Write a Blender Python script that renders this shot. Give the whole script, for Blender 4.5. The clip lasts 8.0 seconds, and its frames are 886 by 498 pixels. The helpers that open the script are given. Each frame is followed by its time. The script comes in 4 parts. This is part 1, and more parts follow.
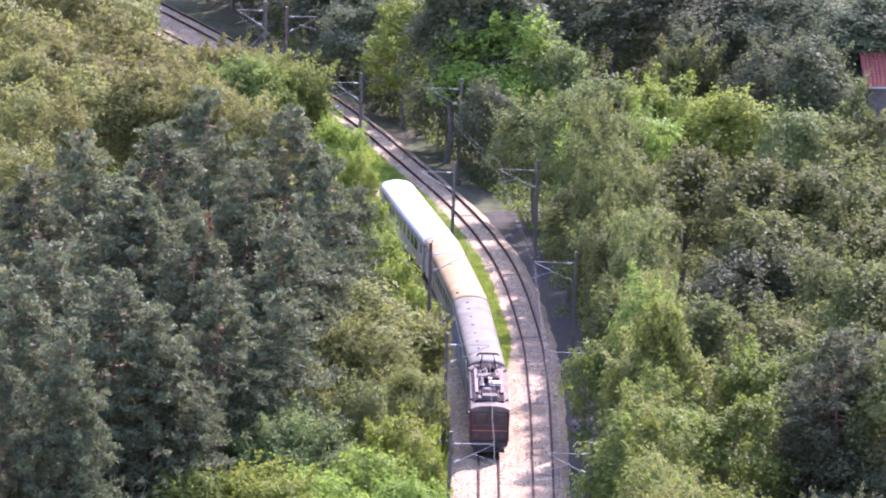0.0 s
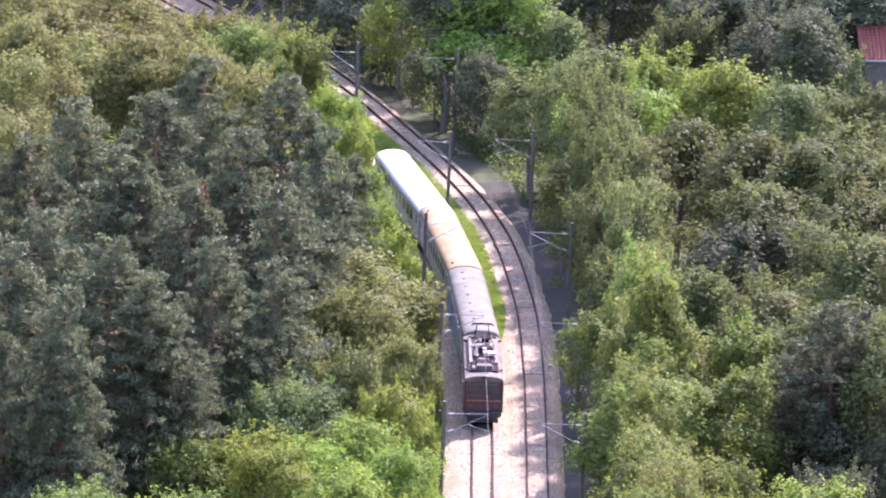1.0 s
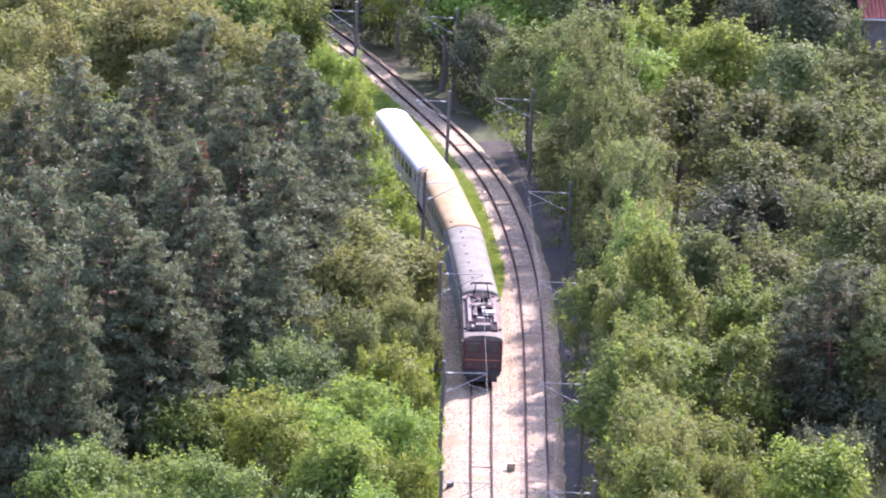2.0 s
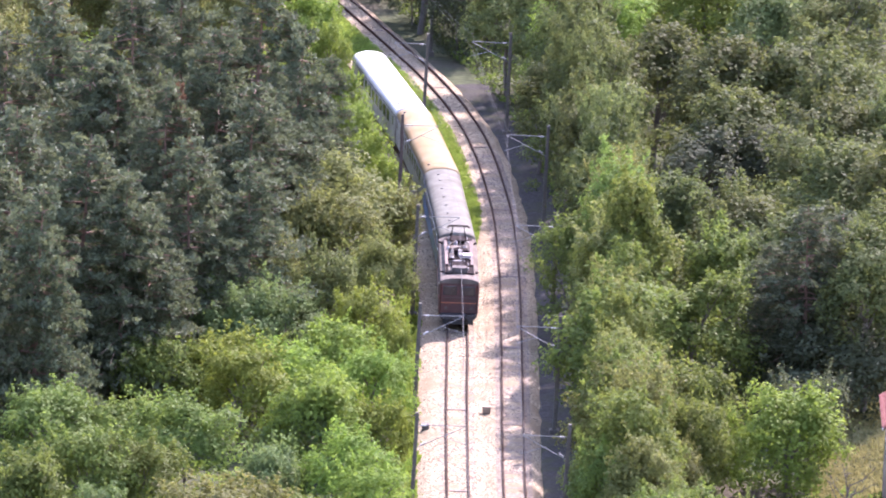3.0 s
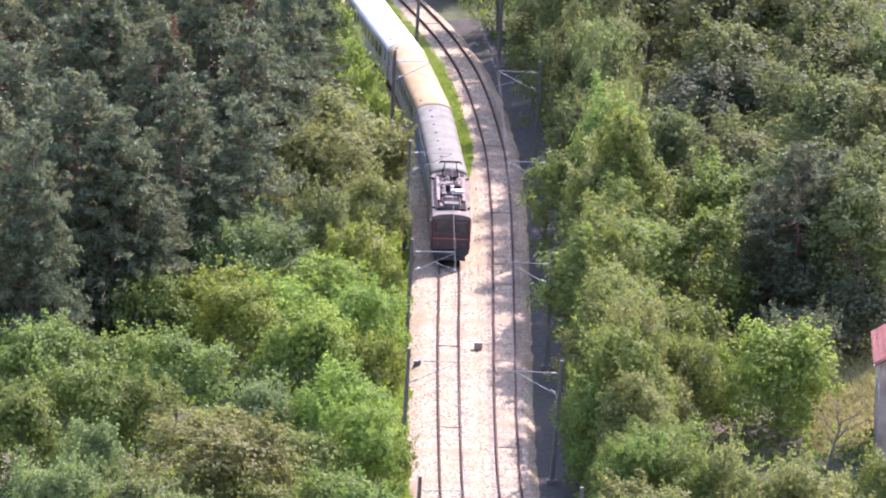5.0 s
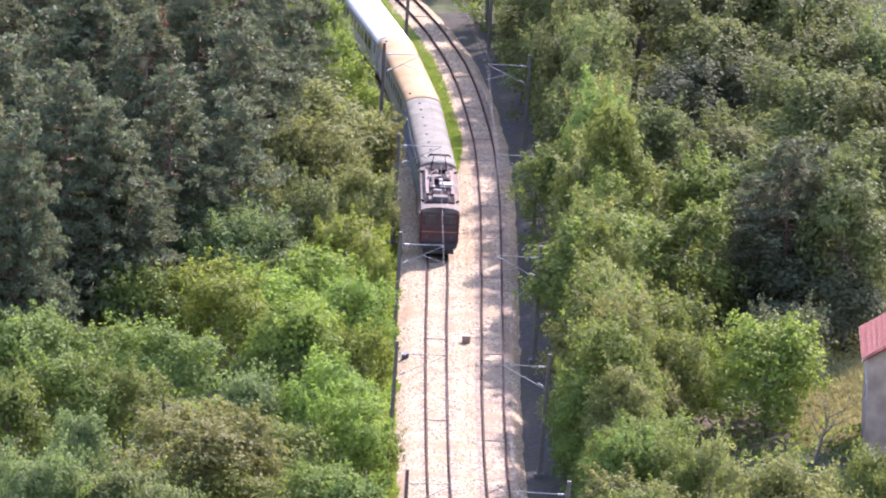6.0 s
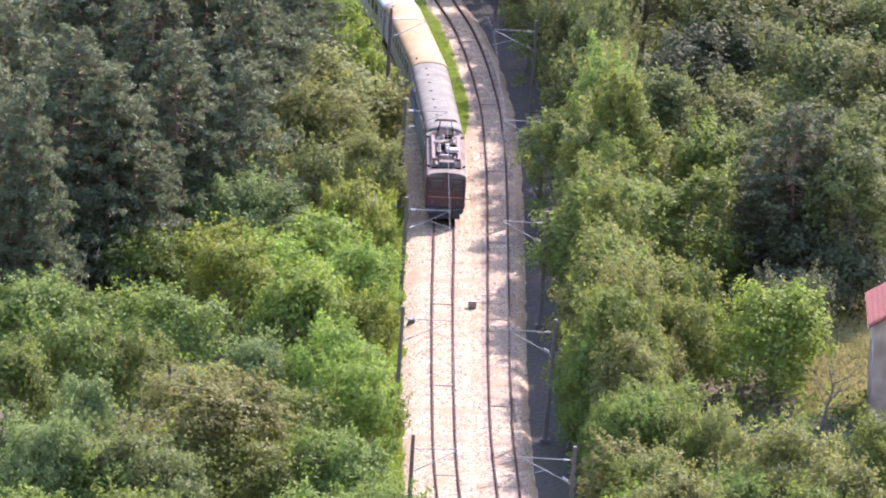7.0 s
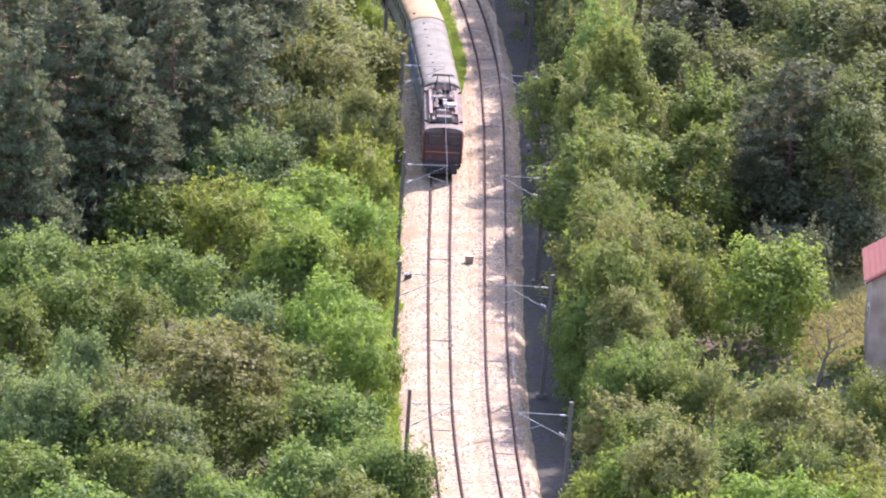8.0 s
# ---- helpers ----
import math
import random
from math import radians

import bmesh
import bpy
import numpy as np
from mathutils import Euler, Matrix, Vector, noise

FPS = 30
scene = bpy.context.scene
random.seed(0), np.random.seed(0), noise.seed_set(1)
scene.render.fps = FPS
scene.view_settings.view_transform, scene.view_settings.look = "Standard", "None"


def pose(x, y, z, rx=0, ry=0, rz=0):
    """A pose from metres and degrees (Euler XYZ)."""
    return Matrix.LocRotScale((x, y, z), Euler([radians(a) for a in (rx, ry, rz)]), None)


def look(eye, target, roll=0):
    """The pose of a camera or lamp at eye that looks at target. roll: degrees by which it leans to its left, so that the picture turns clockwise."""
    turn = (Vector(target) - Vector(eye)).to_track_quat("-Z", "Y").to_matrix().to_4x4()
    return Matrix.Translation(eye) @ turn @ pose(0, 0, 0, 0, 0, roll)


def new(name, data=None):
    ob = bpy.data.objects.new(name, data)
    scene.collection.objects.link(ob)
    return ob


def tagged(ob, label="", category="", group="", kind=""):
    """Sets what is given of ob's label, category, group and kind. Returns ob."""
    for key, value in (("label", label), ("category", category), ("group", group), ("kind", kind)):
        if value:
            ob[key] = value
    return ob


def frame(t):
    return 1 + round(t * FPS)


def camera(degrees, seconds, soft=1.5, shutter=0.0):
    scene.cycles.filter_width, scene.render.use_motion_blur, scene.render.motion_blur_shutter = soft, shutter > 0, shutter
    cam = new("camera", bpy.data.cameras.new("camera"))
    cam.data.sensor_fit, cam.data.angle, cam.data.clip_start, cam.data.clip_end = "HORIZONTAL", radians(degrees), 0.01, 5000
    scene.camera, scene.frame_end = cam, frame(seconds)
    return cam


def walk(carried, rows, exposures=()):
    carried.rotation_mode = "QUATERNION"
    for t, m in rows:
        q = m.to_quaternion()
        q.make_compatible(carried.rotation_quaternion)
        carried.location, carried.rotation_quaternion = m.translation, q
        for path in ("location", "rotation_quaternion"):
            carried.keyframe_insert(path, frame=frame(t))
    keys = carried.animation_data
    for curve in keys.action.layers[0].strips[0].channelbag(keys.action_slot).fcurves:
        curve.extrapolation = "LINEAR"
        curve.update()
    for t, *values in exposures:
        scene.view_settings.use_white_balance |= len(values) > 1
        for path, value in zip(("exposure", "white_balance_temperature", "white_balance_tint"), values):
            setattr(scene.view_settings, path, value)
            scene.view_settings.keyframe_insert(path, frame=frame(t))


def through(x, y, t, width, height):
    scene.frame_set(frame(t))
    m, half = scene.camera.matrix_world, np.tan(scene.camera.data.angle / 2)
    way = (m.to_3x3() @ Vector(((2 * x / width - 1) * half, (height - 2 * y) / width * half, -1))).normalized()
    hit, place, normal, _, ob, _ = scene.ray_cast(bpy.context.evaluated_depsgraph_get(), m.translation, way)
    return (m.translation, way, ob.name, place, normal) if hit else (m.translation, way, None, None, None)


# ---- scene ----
# A long lens on a hillside, turned after the train: it stands still and only pans, tilts and rolls.
EYE = (0.0, 0.0, 144.0)
cam = camera(5.75, 8.0, soft=2.0)
# seconds, pan to the right, tilt, lean
ROWS = [
    (0.0, -0.2910, -11.2477, 1.413),
    (0.5, -0.2129, -11.2282, 1.642),
    (1.0, -0.2533, -11.4426, 1.842),
    (1.5, -0.2284, -11.4923, 1.828),
    (2.0, -0.2376, -11.7070, 1.812),
    (2.2, -0.2002, -11.8386, 1.845),
    (3.5, -0.0569, -12.1701, 2.452),
    (4.0, 0.0000, -12.3500, 2.350),
    (4.5, -0.0137, -12.4346, 2.197),
    (5.8, 0.0252, -12.5331, 2.766),
    (6.0, 0.0784, -12.5288, 2.690),
    (6.5, 0.0483, -12.6104, 2.657),
    (7.0, 0.0477, -12.7563, 2.811),
    (7.5, 0.1283, -12.8358, 3.024),
    (8.0, 0.0827, -13.0473, 2.987),
    ]


def aim(pan, tilt, lean):
    return Matrix.Translation(EYE) @ pose(0, 0, 0, 0, 0, -pan) @ pose(0, 0, 0, 90 + tilt) @ pose(0, 0, 0, 0, 0, lean)


# the far haze thins and the picture warms a little as the lens tilts down
LIGHTING = [(0.0, 2.72, 5800, 45), (2.0, 2.67, 5850, 42), (4.0, 2.6, 5900, 38), (8.0, 2.54, 6050, 36)]
walk(cam, [(t, aim(pan, tilt, lean)) for t, pan, tilt, lean in ROWS], LIGHTING)

# ---- world, sun, exposure ----
SUN = Vector((2.1, 3.7, 4.3)).normalized()
world = bpy.data.worlds.new("sky")
scene.world = world
world.use_nodes = True
sky = world.node_tree.nodes.new("ShaderNodeTexSky")
sky.sky_type = "NISHITA"
sky.sun_disc = False
sky.sun_elevation = math.asin(SUN.z)
sky.sun_rotation = math.atan2(SUN.x, SUN.y)
sky.dust_density = 1.6
sky.air_density = 1.6
background = world.node_tree.nodes["Background"]
background.inputs["Strength"].default_value = 0.15
world.node_tree.links.new(sky.outputs["Color"], background.inputs["Color"])
sun_data = bpy.data.lights.new("sun", "SUN")
sun_data.energy, sun_data.angle, sun_data.color = 3.5, radians(0.53), (1.0, 0.94, 0.85)
sun = new("sun", sun_data)
sun.matrix_world = look(SUN * 300 + Vector((0, 650, 0)), (0, 650, 0))

# ---- materials ----


def nodes_of(name, rough=0.8, metal=0.0):
    mat = bpy.data.materials.new(name)
    mat.use_nodes = True
    tree = mat.node_tree
    bsdf = tree.nodes["Principled BSDF"]
    bsdf.inputs["Roughness"].default_value = rough
    bsdf.inputs["Metallic"].default_value = metal
    return mat, tree, bsdf


def add(tree, kind, **inputs):
    node = tree.nodes.new(kind)
    for key, value in inputs.items():
        node.inputs[key.replace("_", " ")].default_value = value
    return node


def noise_at(tree, scale, detail=4.0, coords="Object"):
    where = tree.nodes.new("ShaderNodeTexCoord")
    node = add(tree, "ShaderNodeTexNoise", Scale=scale, Detail=detail)
    tree.links.new(where.outputs[coords], node.inputs["Vector"])
    return node


def ramp(tree, source, stops):
    node = tree.nodes.new("ShaderNodeValToRGB")
    el = node.color_ramp.elements
    while len(el) < len(stops):
        el.new(0.5)
    for e, (at, col) in zip(el, stops):
        e.position, e.color = at, (*col, 1)
    tree.links.new(source, node.inputs["Fac"])
    return node


def mix(tree, fac, a, b, mode="MIX"):
    node = tree.nodes.new("ShaderNodeMix")
    node.data_type, node.blend_type = "RGBA", mode
    for socket, value in ((node.inputs[0], fac), (node.inputs[6], a), (node.inputs[7], b)):
        if hasattr(value, "is_output"):
            tree.links.new(value, socket)
        else:
            socket.default_value = (*value, 1) if isinstance(value, tuple) else value
    return node.outputs[2]


def relief(tree, bsdf, height, strength, distance):
    bump = add(tree, "ShaderNodeBump", Strength=strength, Distance=distance)
    tree.links.new(height, bump.inputs["Height"])
    tree.links.new(bump.outputs["Normal"], bsdf.inputs["Normal"])


def surface(name, dark, light, scale, rough=0.8, metal=0.0, spots=None, spot_scale=0.6, bump=0.3, bump_size=0.02, gloss=0.5, spread=0.2):
    """A worn surface: two colours in fine grain, larger stains over it, fine relief."""
    mat, tree, bsdf = nodes_of(name, rough, metal)
    bsdf.inputs["Specular IOR Level"].default_value = gloss
    fine = noise_at(tree, scale)
    col = ramp(tree, fine.outputs["Fac"], ((0.5 - spread, dark), (0.5 + spread, light))).outputs["Color"]
    if spots:
        big = noise_at(tree, spot_scale, 5)
        mask = ramp(tree, big.outputs["Fac"], ((0.45, (0, 0, 0)), (0.68, (1, 1, 1))))
        col = mix(tree, mask.outputs["Color"], col, spots)
    tree.links.new(col, bsdf.inputs["Base Color"])
    relief(tree, bsdf, fine.outputs["Fac"], bump, bump_size)
    return mat


def leafy(name, low, high, through=0.35, shift=0.5):
    """Foliage: each leaf and each plant has its own tone, and light shines through."""
    mat, tree, bsdf = nodes_of(name, 0.6)
    bsdf.inputs["Specular IOR Level"].default_value = 0.07
    own = tree.nodes.new("ShaderNodeNewGeometry")
    plant = tree.nodes.new("ShaderNodeObjectInfo")
    patch = noise_at(tree, 0.9, 3)
    tone = add(tree, "ShaderNodeMath")
    tone.operation = "MULTIPLY_ADD"
    tree.links.new(own.outputs["Random Per Island"], tone.inputs[0])
    tone.inputs[1].default_value = 0.36
    tree.links.new(patch.outputs["Fac"], tone.inputs[2])
    col = ramp(tree, tone.outputs["Value"], ((0.36, low), (0.95, high))).outputs["Color"]
    hue = add(tree, "ShaderNodeHueSaturation")
    for socket, a, b in (("Hue", 0.5 - 0.022 * shift * 2, 0.5 + 0.022 * shift * 2), ("Value", 0.82, 1.2)):
        span = add(tree, "ShaderNodeMapRange", To_Min=a, To_Max=b)
        tree.links.new(plant.outputs["Random"], span.inputs["Value"])
        tree.links.new(span.outputs["Result"], hue.inputs[socket])
    tree.links.new(col, hue.inputs["Color"])
    tree.links.new(hue.outputs["Color"], bsdf.inputs["Base Color"])
    lit = tree.nodes.new("ShaderNodeBsdfTranslucent")
    glow = mix(tree, 1.0, hue.outputs["Color"], (1.0, 1.0, 0.8), "MULTIPLY")
    tree.links.new(glow, lit.inputs["Color"])
    both = add(tree, "ShaderNodeMixShader", Fac=through)
    tree.links.new(bsdf.outputs["BSDF"], both.inputs[1])
    tree.links.new(lit.outputs["BSDF"], both.inputs[2])
    tree.links.new(both.outputs["Shader"], tree.nodes["Material Output"].inputs["Surface"])
    return mat


LEAF_GREEN = leafy("green_leaves", (0.057, 0.083, 0.019), (0.142, 0.182, 0.043), 0.52)
LEAF_BRIGHT = leafy("bright_leaves", (0.08, 0.116, 0.018), (0.182, 0.236, 0.044), 0.52)
LEAF_OLIVE = leafy("olive_leaves", (0.078, 0.088, 0.027), (0.168, 0.174, 0.056), 0.52, shift=0.35)
LEAF_YELLOW = leafy("yellowing_leaves", (0.08, 0.088, 0.026), (0.165, 0.165, 0.055), 0.52, shift=0.35)
LEAF_GREY = leafy("grey_green_leaves", (0.064, 0.086, 0.03), (0.138, 0.166, 0.058), 0.5)
# leaves with shade put into the colour, for trees and weeds seen dark
LEAF_SHADE = leafy("shade_dark_leaves", (0.04, 0.05, 0.026), (0.09, 0.104, 0.054), 0.45)
NEEDLES = leafy("pine_needles", (0.05, 0.061, 0.034), (0.104, 0.119, 0.066), through=0.35, shift=0.3)
# darker copy of the wood's leaves, for trees whose fronts lie in shadow
LEAF_SHADE_DEEP = leafy("shade_deepened_leaves", (0.046, 0.058, 0.02), (0.112, 0.128, 0.044), 0.5, shift=0.4)
NEEDLES_RUSTY = leafy("dying_needles", (0.09, 0.055, 0.035), (0.17, 0.1, 0.06), 0.35, shift=0.2)
GRASS = leafy("grass_blades", (0.115, 0.165, 0.03), (0.235, 0.295, 0.062))
DRY_GRASS = leafy("dry_grass", (0.16, 0.16, 0.06), (0.29, 0.28, 0.12))
BARK = surface("bark", (0.05, 0.04, 0.035), (0.13, 0.11, 0.09), 9, 0.9, bump=0.6)
PINE_BARK = surface("pine_bark", (0.09, 0.05, 0.035), (0.2, 0.12, 0.08), 7, 0.9, bump=0.6)
SOIL = surface("forest_floor", (0.028, 0.034, 0.018), (0.06, 0.066, 0.032), 1.3, 1.0, spots=(0.065, 0.055, 0.038), spot_scale=0.12, bump=0.8, bump_size=0.2, gloss=0.05)
BALLAST = surface("ballast_stone", (0.058, 0.042, 0.026), (0.335, 0.266, 0.172), 6.5, 0.95, spots=(0.168, 0.124, 0.074), spot_scale=0.35, bump=1.0, bump_size=0.12, gloss=0.1, spread=0.11)
# grey dirt with the tree shade put into its colour
PATH_SHADE_DIRT = surface("shade_darkened_dirt", (0.022, 0.02, 0.018), (0.058, 0.052, 0.046), 3.5, 1.0, spots=(0.04, 0.04, 0.024), spot_scale=0.5, bump=0.8, bump_size=0.08, gloss=0.05)
TAN_STEEL = surface("tan_painted_steel", (0.2, 0.145, 0.095), (0.3, 0.22, 0.15), 5, 0.7, spots=(0.14, 0.09, 0.06), bump=0.1)
RUST_STEEL = surface("rusty_rail_steel", (0.026, 0.015, 0.01), (0.065, 0.038, 0.026), 5, 1.0, bump=0.2, gloss=0.0)
BRIGHT_STEEL = surface("worn_rail_head", (0.05, 0.038, 0.032), (0.09, 0.07, 0.06), 4, 0.9, 0.0, bump=0.05, gloss=0.05)
SLEEPER = surface("sleeper_timber", (0.085, 0.06, 0.045), (0.17, 0.125, 0.095), 6, 0.9, bump=0.5)
CONCRETE = surface("weathered_concrete", (0.055, 0.047, 0.037), (0.1, 0.087, 0.07), 5, 0.95, spots=(0.065, 0.052, 0.04), bump=0.3)
RUST_POLE = surface("rusty_mast", (0.055, 0.035, 0.028), (0.11, 0.072, 0.055), 5, 0.9, bump=0.3)
GALV = surface("galvanised_tube", (0.11, 0.11, 0.11), (0.18, 0.18, 0.175), 8, 0.7, 0.0, bump=0.1)
CERAMIC = surface("glazed_ceramic", (0.3, 0.28, 0.26), (0.42, 0.4, 0.37), 6, 0.25, bump=0.02)
COPPER = surface("contact_wire_metal", (0.07, 0.067, 0.062), (0.12, 0.114, 0.105), 8, 0.9, 0.0, bump=0.05, gloss=0.05)

# ---- mesh helpers ----


def part(name, bm, material, parent=None, label=""):
    """Links a bmesh as one mesh object, under a thing or a part."""
    mesh = bpy.data.meshes.new(name)
    bm.to_mesh(mesh)
    bm.free()
    mesh.materials.append(material)
    ob = new(name, mesh)
    if parent:
        ob.parent = parent
    return tagged(ob, label=label)


def plain_mesh(name, verts, faces, material, parent=None, smooth=False):
    mesh = bpy.data.meshes.new(name)
    mesh.from_pydata([tuple(v) for v in verts], [], faces)
    mesh.materials.append(material)
    if smooth:
        mesh.polygons.foreach_set("use_smooth", [True] * len(mesh.polygons))
    ob = new(name, mesh)
    if parent:
        ob.parent = parent
    return ob


def box(bm, x, y, z, sx, sy, sz, bevel=0.0, turn=None):
    """A block centred at x, y, z, with softened edges."""
    made = bmesh.ops.create_cube(bm, size=1.0)["verts"]
    m = Matrix.Translation((x, y, z)) @ (turn or Matrix()) @ Matrix.Diagonal((sx, sy, sz, 1))
    bmesh.ops.transform(bm, matrix=m, verts=made)
    if bevel:
        edges = list({e for v in made for e in v.link_edges})
        bmesh.ops.bevel(bm, geom=edges, offset=bevel, segments=2, profile=0.6, affect="EDGES")
    return bm


def tube(bm, a, b, ra, rb=None, sides=8):
    """A round bar from a to b."""
    a, b = Vector(a), Vector(b)
    way = b - a
    made = bmesh.ops.create_cone(bm, cap_ends=True, segments=sides, radius1=ra, radius2=ra if rb is None else rb, depth=way.length)["verts"]
    m = Matrix.Translation((a + b) / 2) @ way.to_track_quat("Z", "Y").to_matrix().to_4x4()
    bmesh.ops.transform(bm, matrix=m, verts=made)
    return bm


def loft(bm, rings, closed=True):
    """Skins rings of equally many points; caps both ends."""
    rows = [[bm.verts.new(p) for p in ring] for ring in rings]
    n = len(rows[0])
    for r, s in zip(rows, rows[1:]):
        for i in range(n if closed else n - 1):
            bm.faces.new((r[i], r[(i + 1) % n], s[(i + 1) % n], s[i]))
    if closed:
        bm.faces.new(rows[0][::-1])
        bm.faces.new(rows[-1])
    return bm


def empty(name, x, y, z, **tags):
    ob = new(name)
    ob.empty_display_size = 0.5
    ob.matrix_basis = pose(x, y, z)
    return tagged(ob, **tags)


# ---- the line's plan: y along the valley, x across ----
LEFT_LINE = [
    (500, 5.4), (530, 3.3), (551, 2.18), (569, 1.44), (594, 0.97), (620, 0.68), (646, 0.5), (660, 0.2),
    (669, -0.25), (679, -0.85), (688, -1.5), (700, -2.65), (710, -4.0), (720.5, -5.7), (732.5, -7.75), (741, -9.3),
    (751, -11.2), (766, -14.2), (782, -17.8), (802, -23.3), (826, -31.6), (844, -39), (900, -66),
]
RIGHT_LINE = [
    (500, 10.6), (530, 7.7), (551, 6.26), (563, 5.67), (578.5, 5.16), (595, 4.9), (631, 4.65), (651, 4.52),
    (667, 4.35), (677.5, 4.12), (688, 3.78), (698, 3.2), (710.5, 2.3), (720, 1.35), (730, -0.05), (744, -2.6),
    (754.5, -5.0), (766, -7.7), (777.5, -10.5), (789, -13.6), (802, -17.6), (826, -26.4), (844, -33.4), (910, -66),
]


def spline(points):
    """A smooth line x(y) through the points, as a table every half metre."""
    ys = np.array([p[0] for p in points], float)
    xs = np.array([p[1] for p in points], float)
    slope = np.gradient(xs, ys)
    at = np.arange(ys[0], ys[-1], 0.5)
    i = np.clip(np.searchsorted(ys, at, side="right") - 1, 0, len(ys) - 2)
    h = ys[i + 1] - ys[i]
    s = (at - ys[i]) / h
    x = (2 * s**3 - 3 * s**2 + 1) * xs[i] + (s**3 - 2 * s**2 + s) * h * slope[i] + (-2 * s**3 + 3 * s**2) * xs[i + 1] + (s**3 - s**2) * h * slope[i + 1]
    for _ in range(12):
        x[1:-1] = 0.25 * x[:-2] + 0.5 * x[1:-1] + 0.25 * x[2:]
    return at, x


LEFT, RIGHT = spline(LEFT_LINE), spline(RIGHT_LINE)


def line_x(line, y):
    return float(np.interp(y, line[0], line[1]))


def line_way(line, y):
    """The unit direction of a line at y, towards +y."""
    return Vector((line_x(line, y + 1) - line_x(line, y - 1), 2, 0)).normalized()


def beside(line, y, off, z=0.0):
    """The place that lies off metres to the right of a line at y."""
    way = line_way(line, y)
    return Vector((line_x(line, y) + off * way.y, y - off * way.x, z))


def smooth(a, b, v):
    v = min(max((v - a) / (b - a), 0.0), 1.0)
    return v * v * (3 - 2 * v)


def terrain(x, y):
    """The ground's height: a bench for the railway, a slope rising behind it."""
    d = x - line_x(RIGHT, y)
    near = min(abs(d), abs(x - line_x(LEFT, y)))
    rough = 0.5 * noise.noise((x * 0.09, y * 0.09, 3.0)) * smooth(4, 12, near)
    back = smooth(700, 790, y)
    lookout = 143.0 * (1 - smooth(-40, 380, y)) if y > -40 else 143.0
    lookout *= 1 - smooth(120, 700, abs(x))
    return -0.75 + lookout + rough + smooth(6, 60, d) * 20 * back + smooth(8, 60, d) * 5 * (1 - back)


# ---- ground ----


def build_ground():
    def steps(fine_a, fine_b, step, far):
        fine = list(np.arange(fine_a, fine_b + step, step))
        out, d = [], step
        while d < far:
            d *= 1.6
            out.append(d)
        return [fine[0] - o for o in reversed(out)] + fine + [fine[-1] + o for o in out]

    xs, ys = steps(-72, 66, 3, 4500), steps(500, 900, 3, 4500)
    ys = sorted([y for y in ys if y < -60 or y > 495] + list(np.arange(-60, 495, 15)))
    verts = [(x, y, terrain(x, y)) for y in ys for x in xs]
    n = len(xs)
    faces = [(j * n + i, j * n + i + 1, (j + 1) * n + i + 1, (j + 1) * n + i) for j in range(len(ys) - 1) for i in range(n - 1)]
    tagged(plain_mesh("ground", verts, faces, SOIL, smooth=True), "forest floor of dark soil, moss and leaf litter", "ground", kind="structure")


def ribbon(name, line, ya, yb, profile, material, ragged=0.0):
    """A strip of ground swept along a line; profile: offsets and heights."""
    verts, faces = [], []
    ys = np.arange(ya, yb, 1.5)
    for y in ys:
        for k, (off, z) in enumerate(profile):
            edge = k in (0, len(profile) - 1)
            jig = ragged * noise.noise((off, y * 0.35, 1.0)) if edge or k in (1, len(profile) - 2) else 0
            verts.append(beside(line, y, off + jig, z + 0.05 * noise.noise((off * 1.3, y * 0.4, 8.0))))
    n = len(profile)
    for j in range(len(ys) - 1):
        faces += [(j * n + i, j * n + i + 1, (j + 1) * n + i + 1, (j + 1) * n + i) for i in range(n - 1)]
    return plain_mesh(name, verts, faces, material, smooth=True)


def between(name, ya, yb, left_off, right_off, z, material, cols=6):
    """A strip that fills the room between the two lines."""
    verts, faces = [], []
    ys = np.arange(ya, yb, 1.5)
    for y in ys:
        a, b = line_x(LEFT, y) + left_off, line_x(RIGHT, y) + right_off
        for i in range(cols):
            x = a + (b - a) * i / (cols - 1)
            verts.append((x, y, z + 0.06 * noise.noise((x * 0.8, y * 0.5, 5.0))))
    for j in range(len(ys) - 1):
        faces += [(j * cols + i, j * cols + i + 1, (j + 1) * cols + i + 1, (j + 1) * cols + i) for i in range(cols - 1)]
    return plain_mesh(name, verts, faces, material, smooth=True)


build_ground()
BED = [(-3.6, -1.0), (-2.9, -0.7), (-2.2, -0.3), (-1.5, -0.24), (-0.8, -0.22), (0, -0.21), (0.8, -0.22), (1.5, -0.24), (2.2, -0.3), (2.9, -0.7), (3.6, -1.0)]
tagged(ribbon("track_bed", LEFT, 505, 895, BED, BALLAST, 0.5), "pale pinkish crushed-stone ballast bed under the siding line", "ballast", kind="structure")
SHADED_BED = BED[:7] + [(1.25, -0.24), (1.5, -0.33), (1.95, -0.7), (2.5, -1.05)]
tagged(ribbon("track_bed", RIGHT, 505, 905, SHADED_BED, BALLAST, 0.22), "pale pinkish crushed-stone ballast bed, partly shaded", "ballast", kind="structure")
# dark strip that stands in for the shaded ground right of the ballast
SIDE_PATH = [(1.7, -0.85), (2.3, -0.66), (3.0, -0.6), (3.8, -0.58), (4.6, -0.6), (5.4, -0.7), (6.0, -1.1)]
tagged(ribbon("side_path", RIGHT, 505, 745, SIDE_PATH, PATH_SHADE_DIRT, 0.4), "strip of bare grey dirt beside the ballast, coloured dark for shade", "path", kind="structure")
tagged(between("track_bed", 505, 676, 1.9, -1.9, -0.31, BALLAST), "pale stone ballast filling the room between the tracks", "ballast", kind="structure")
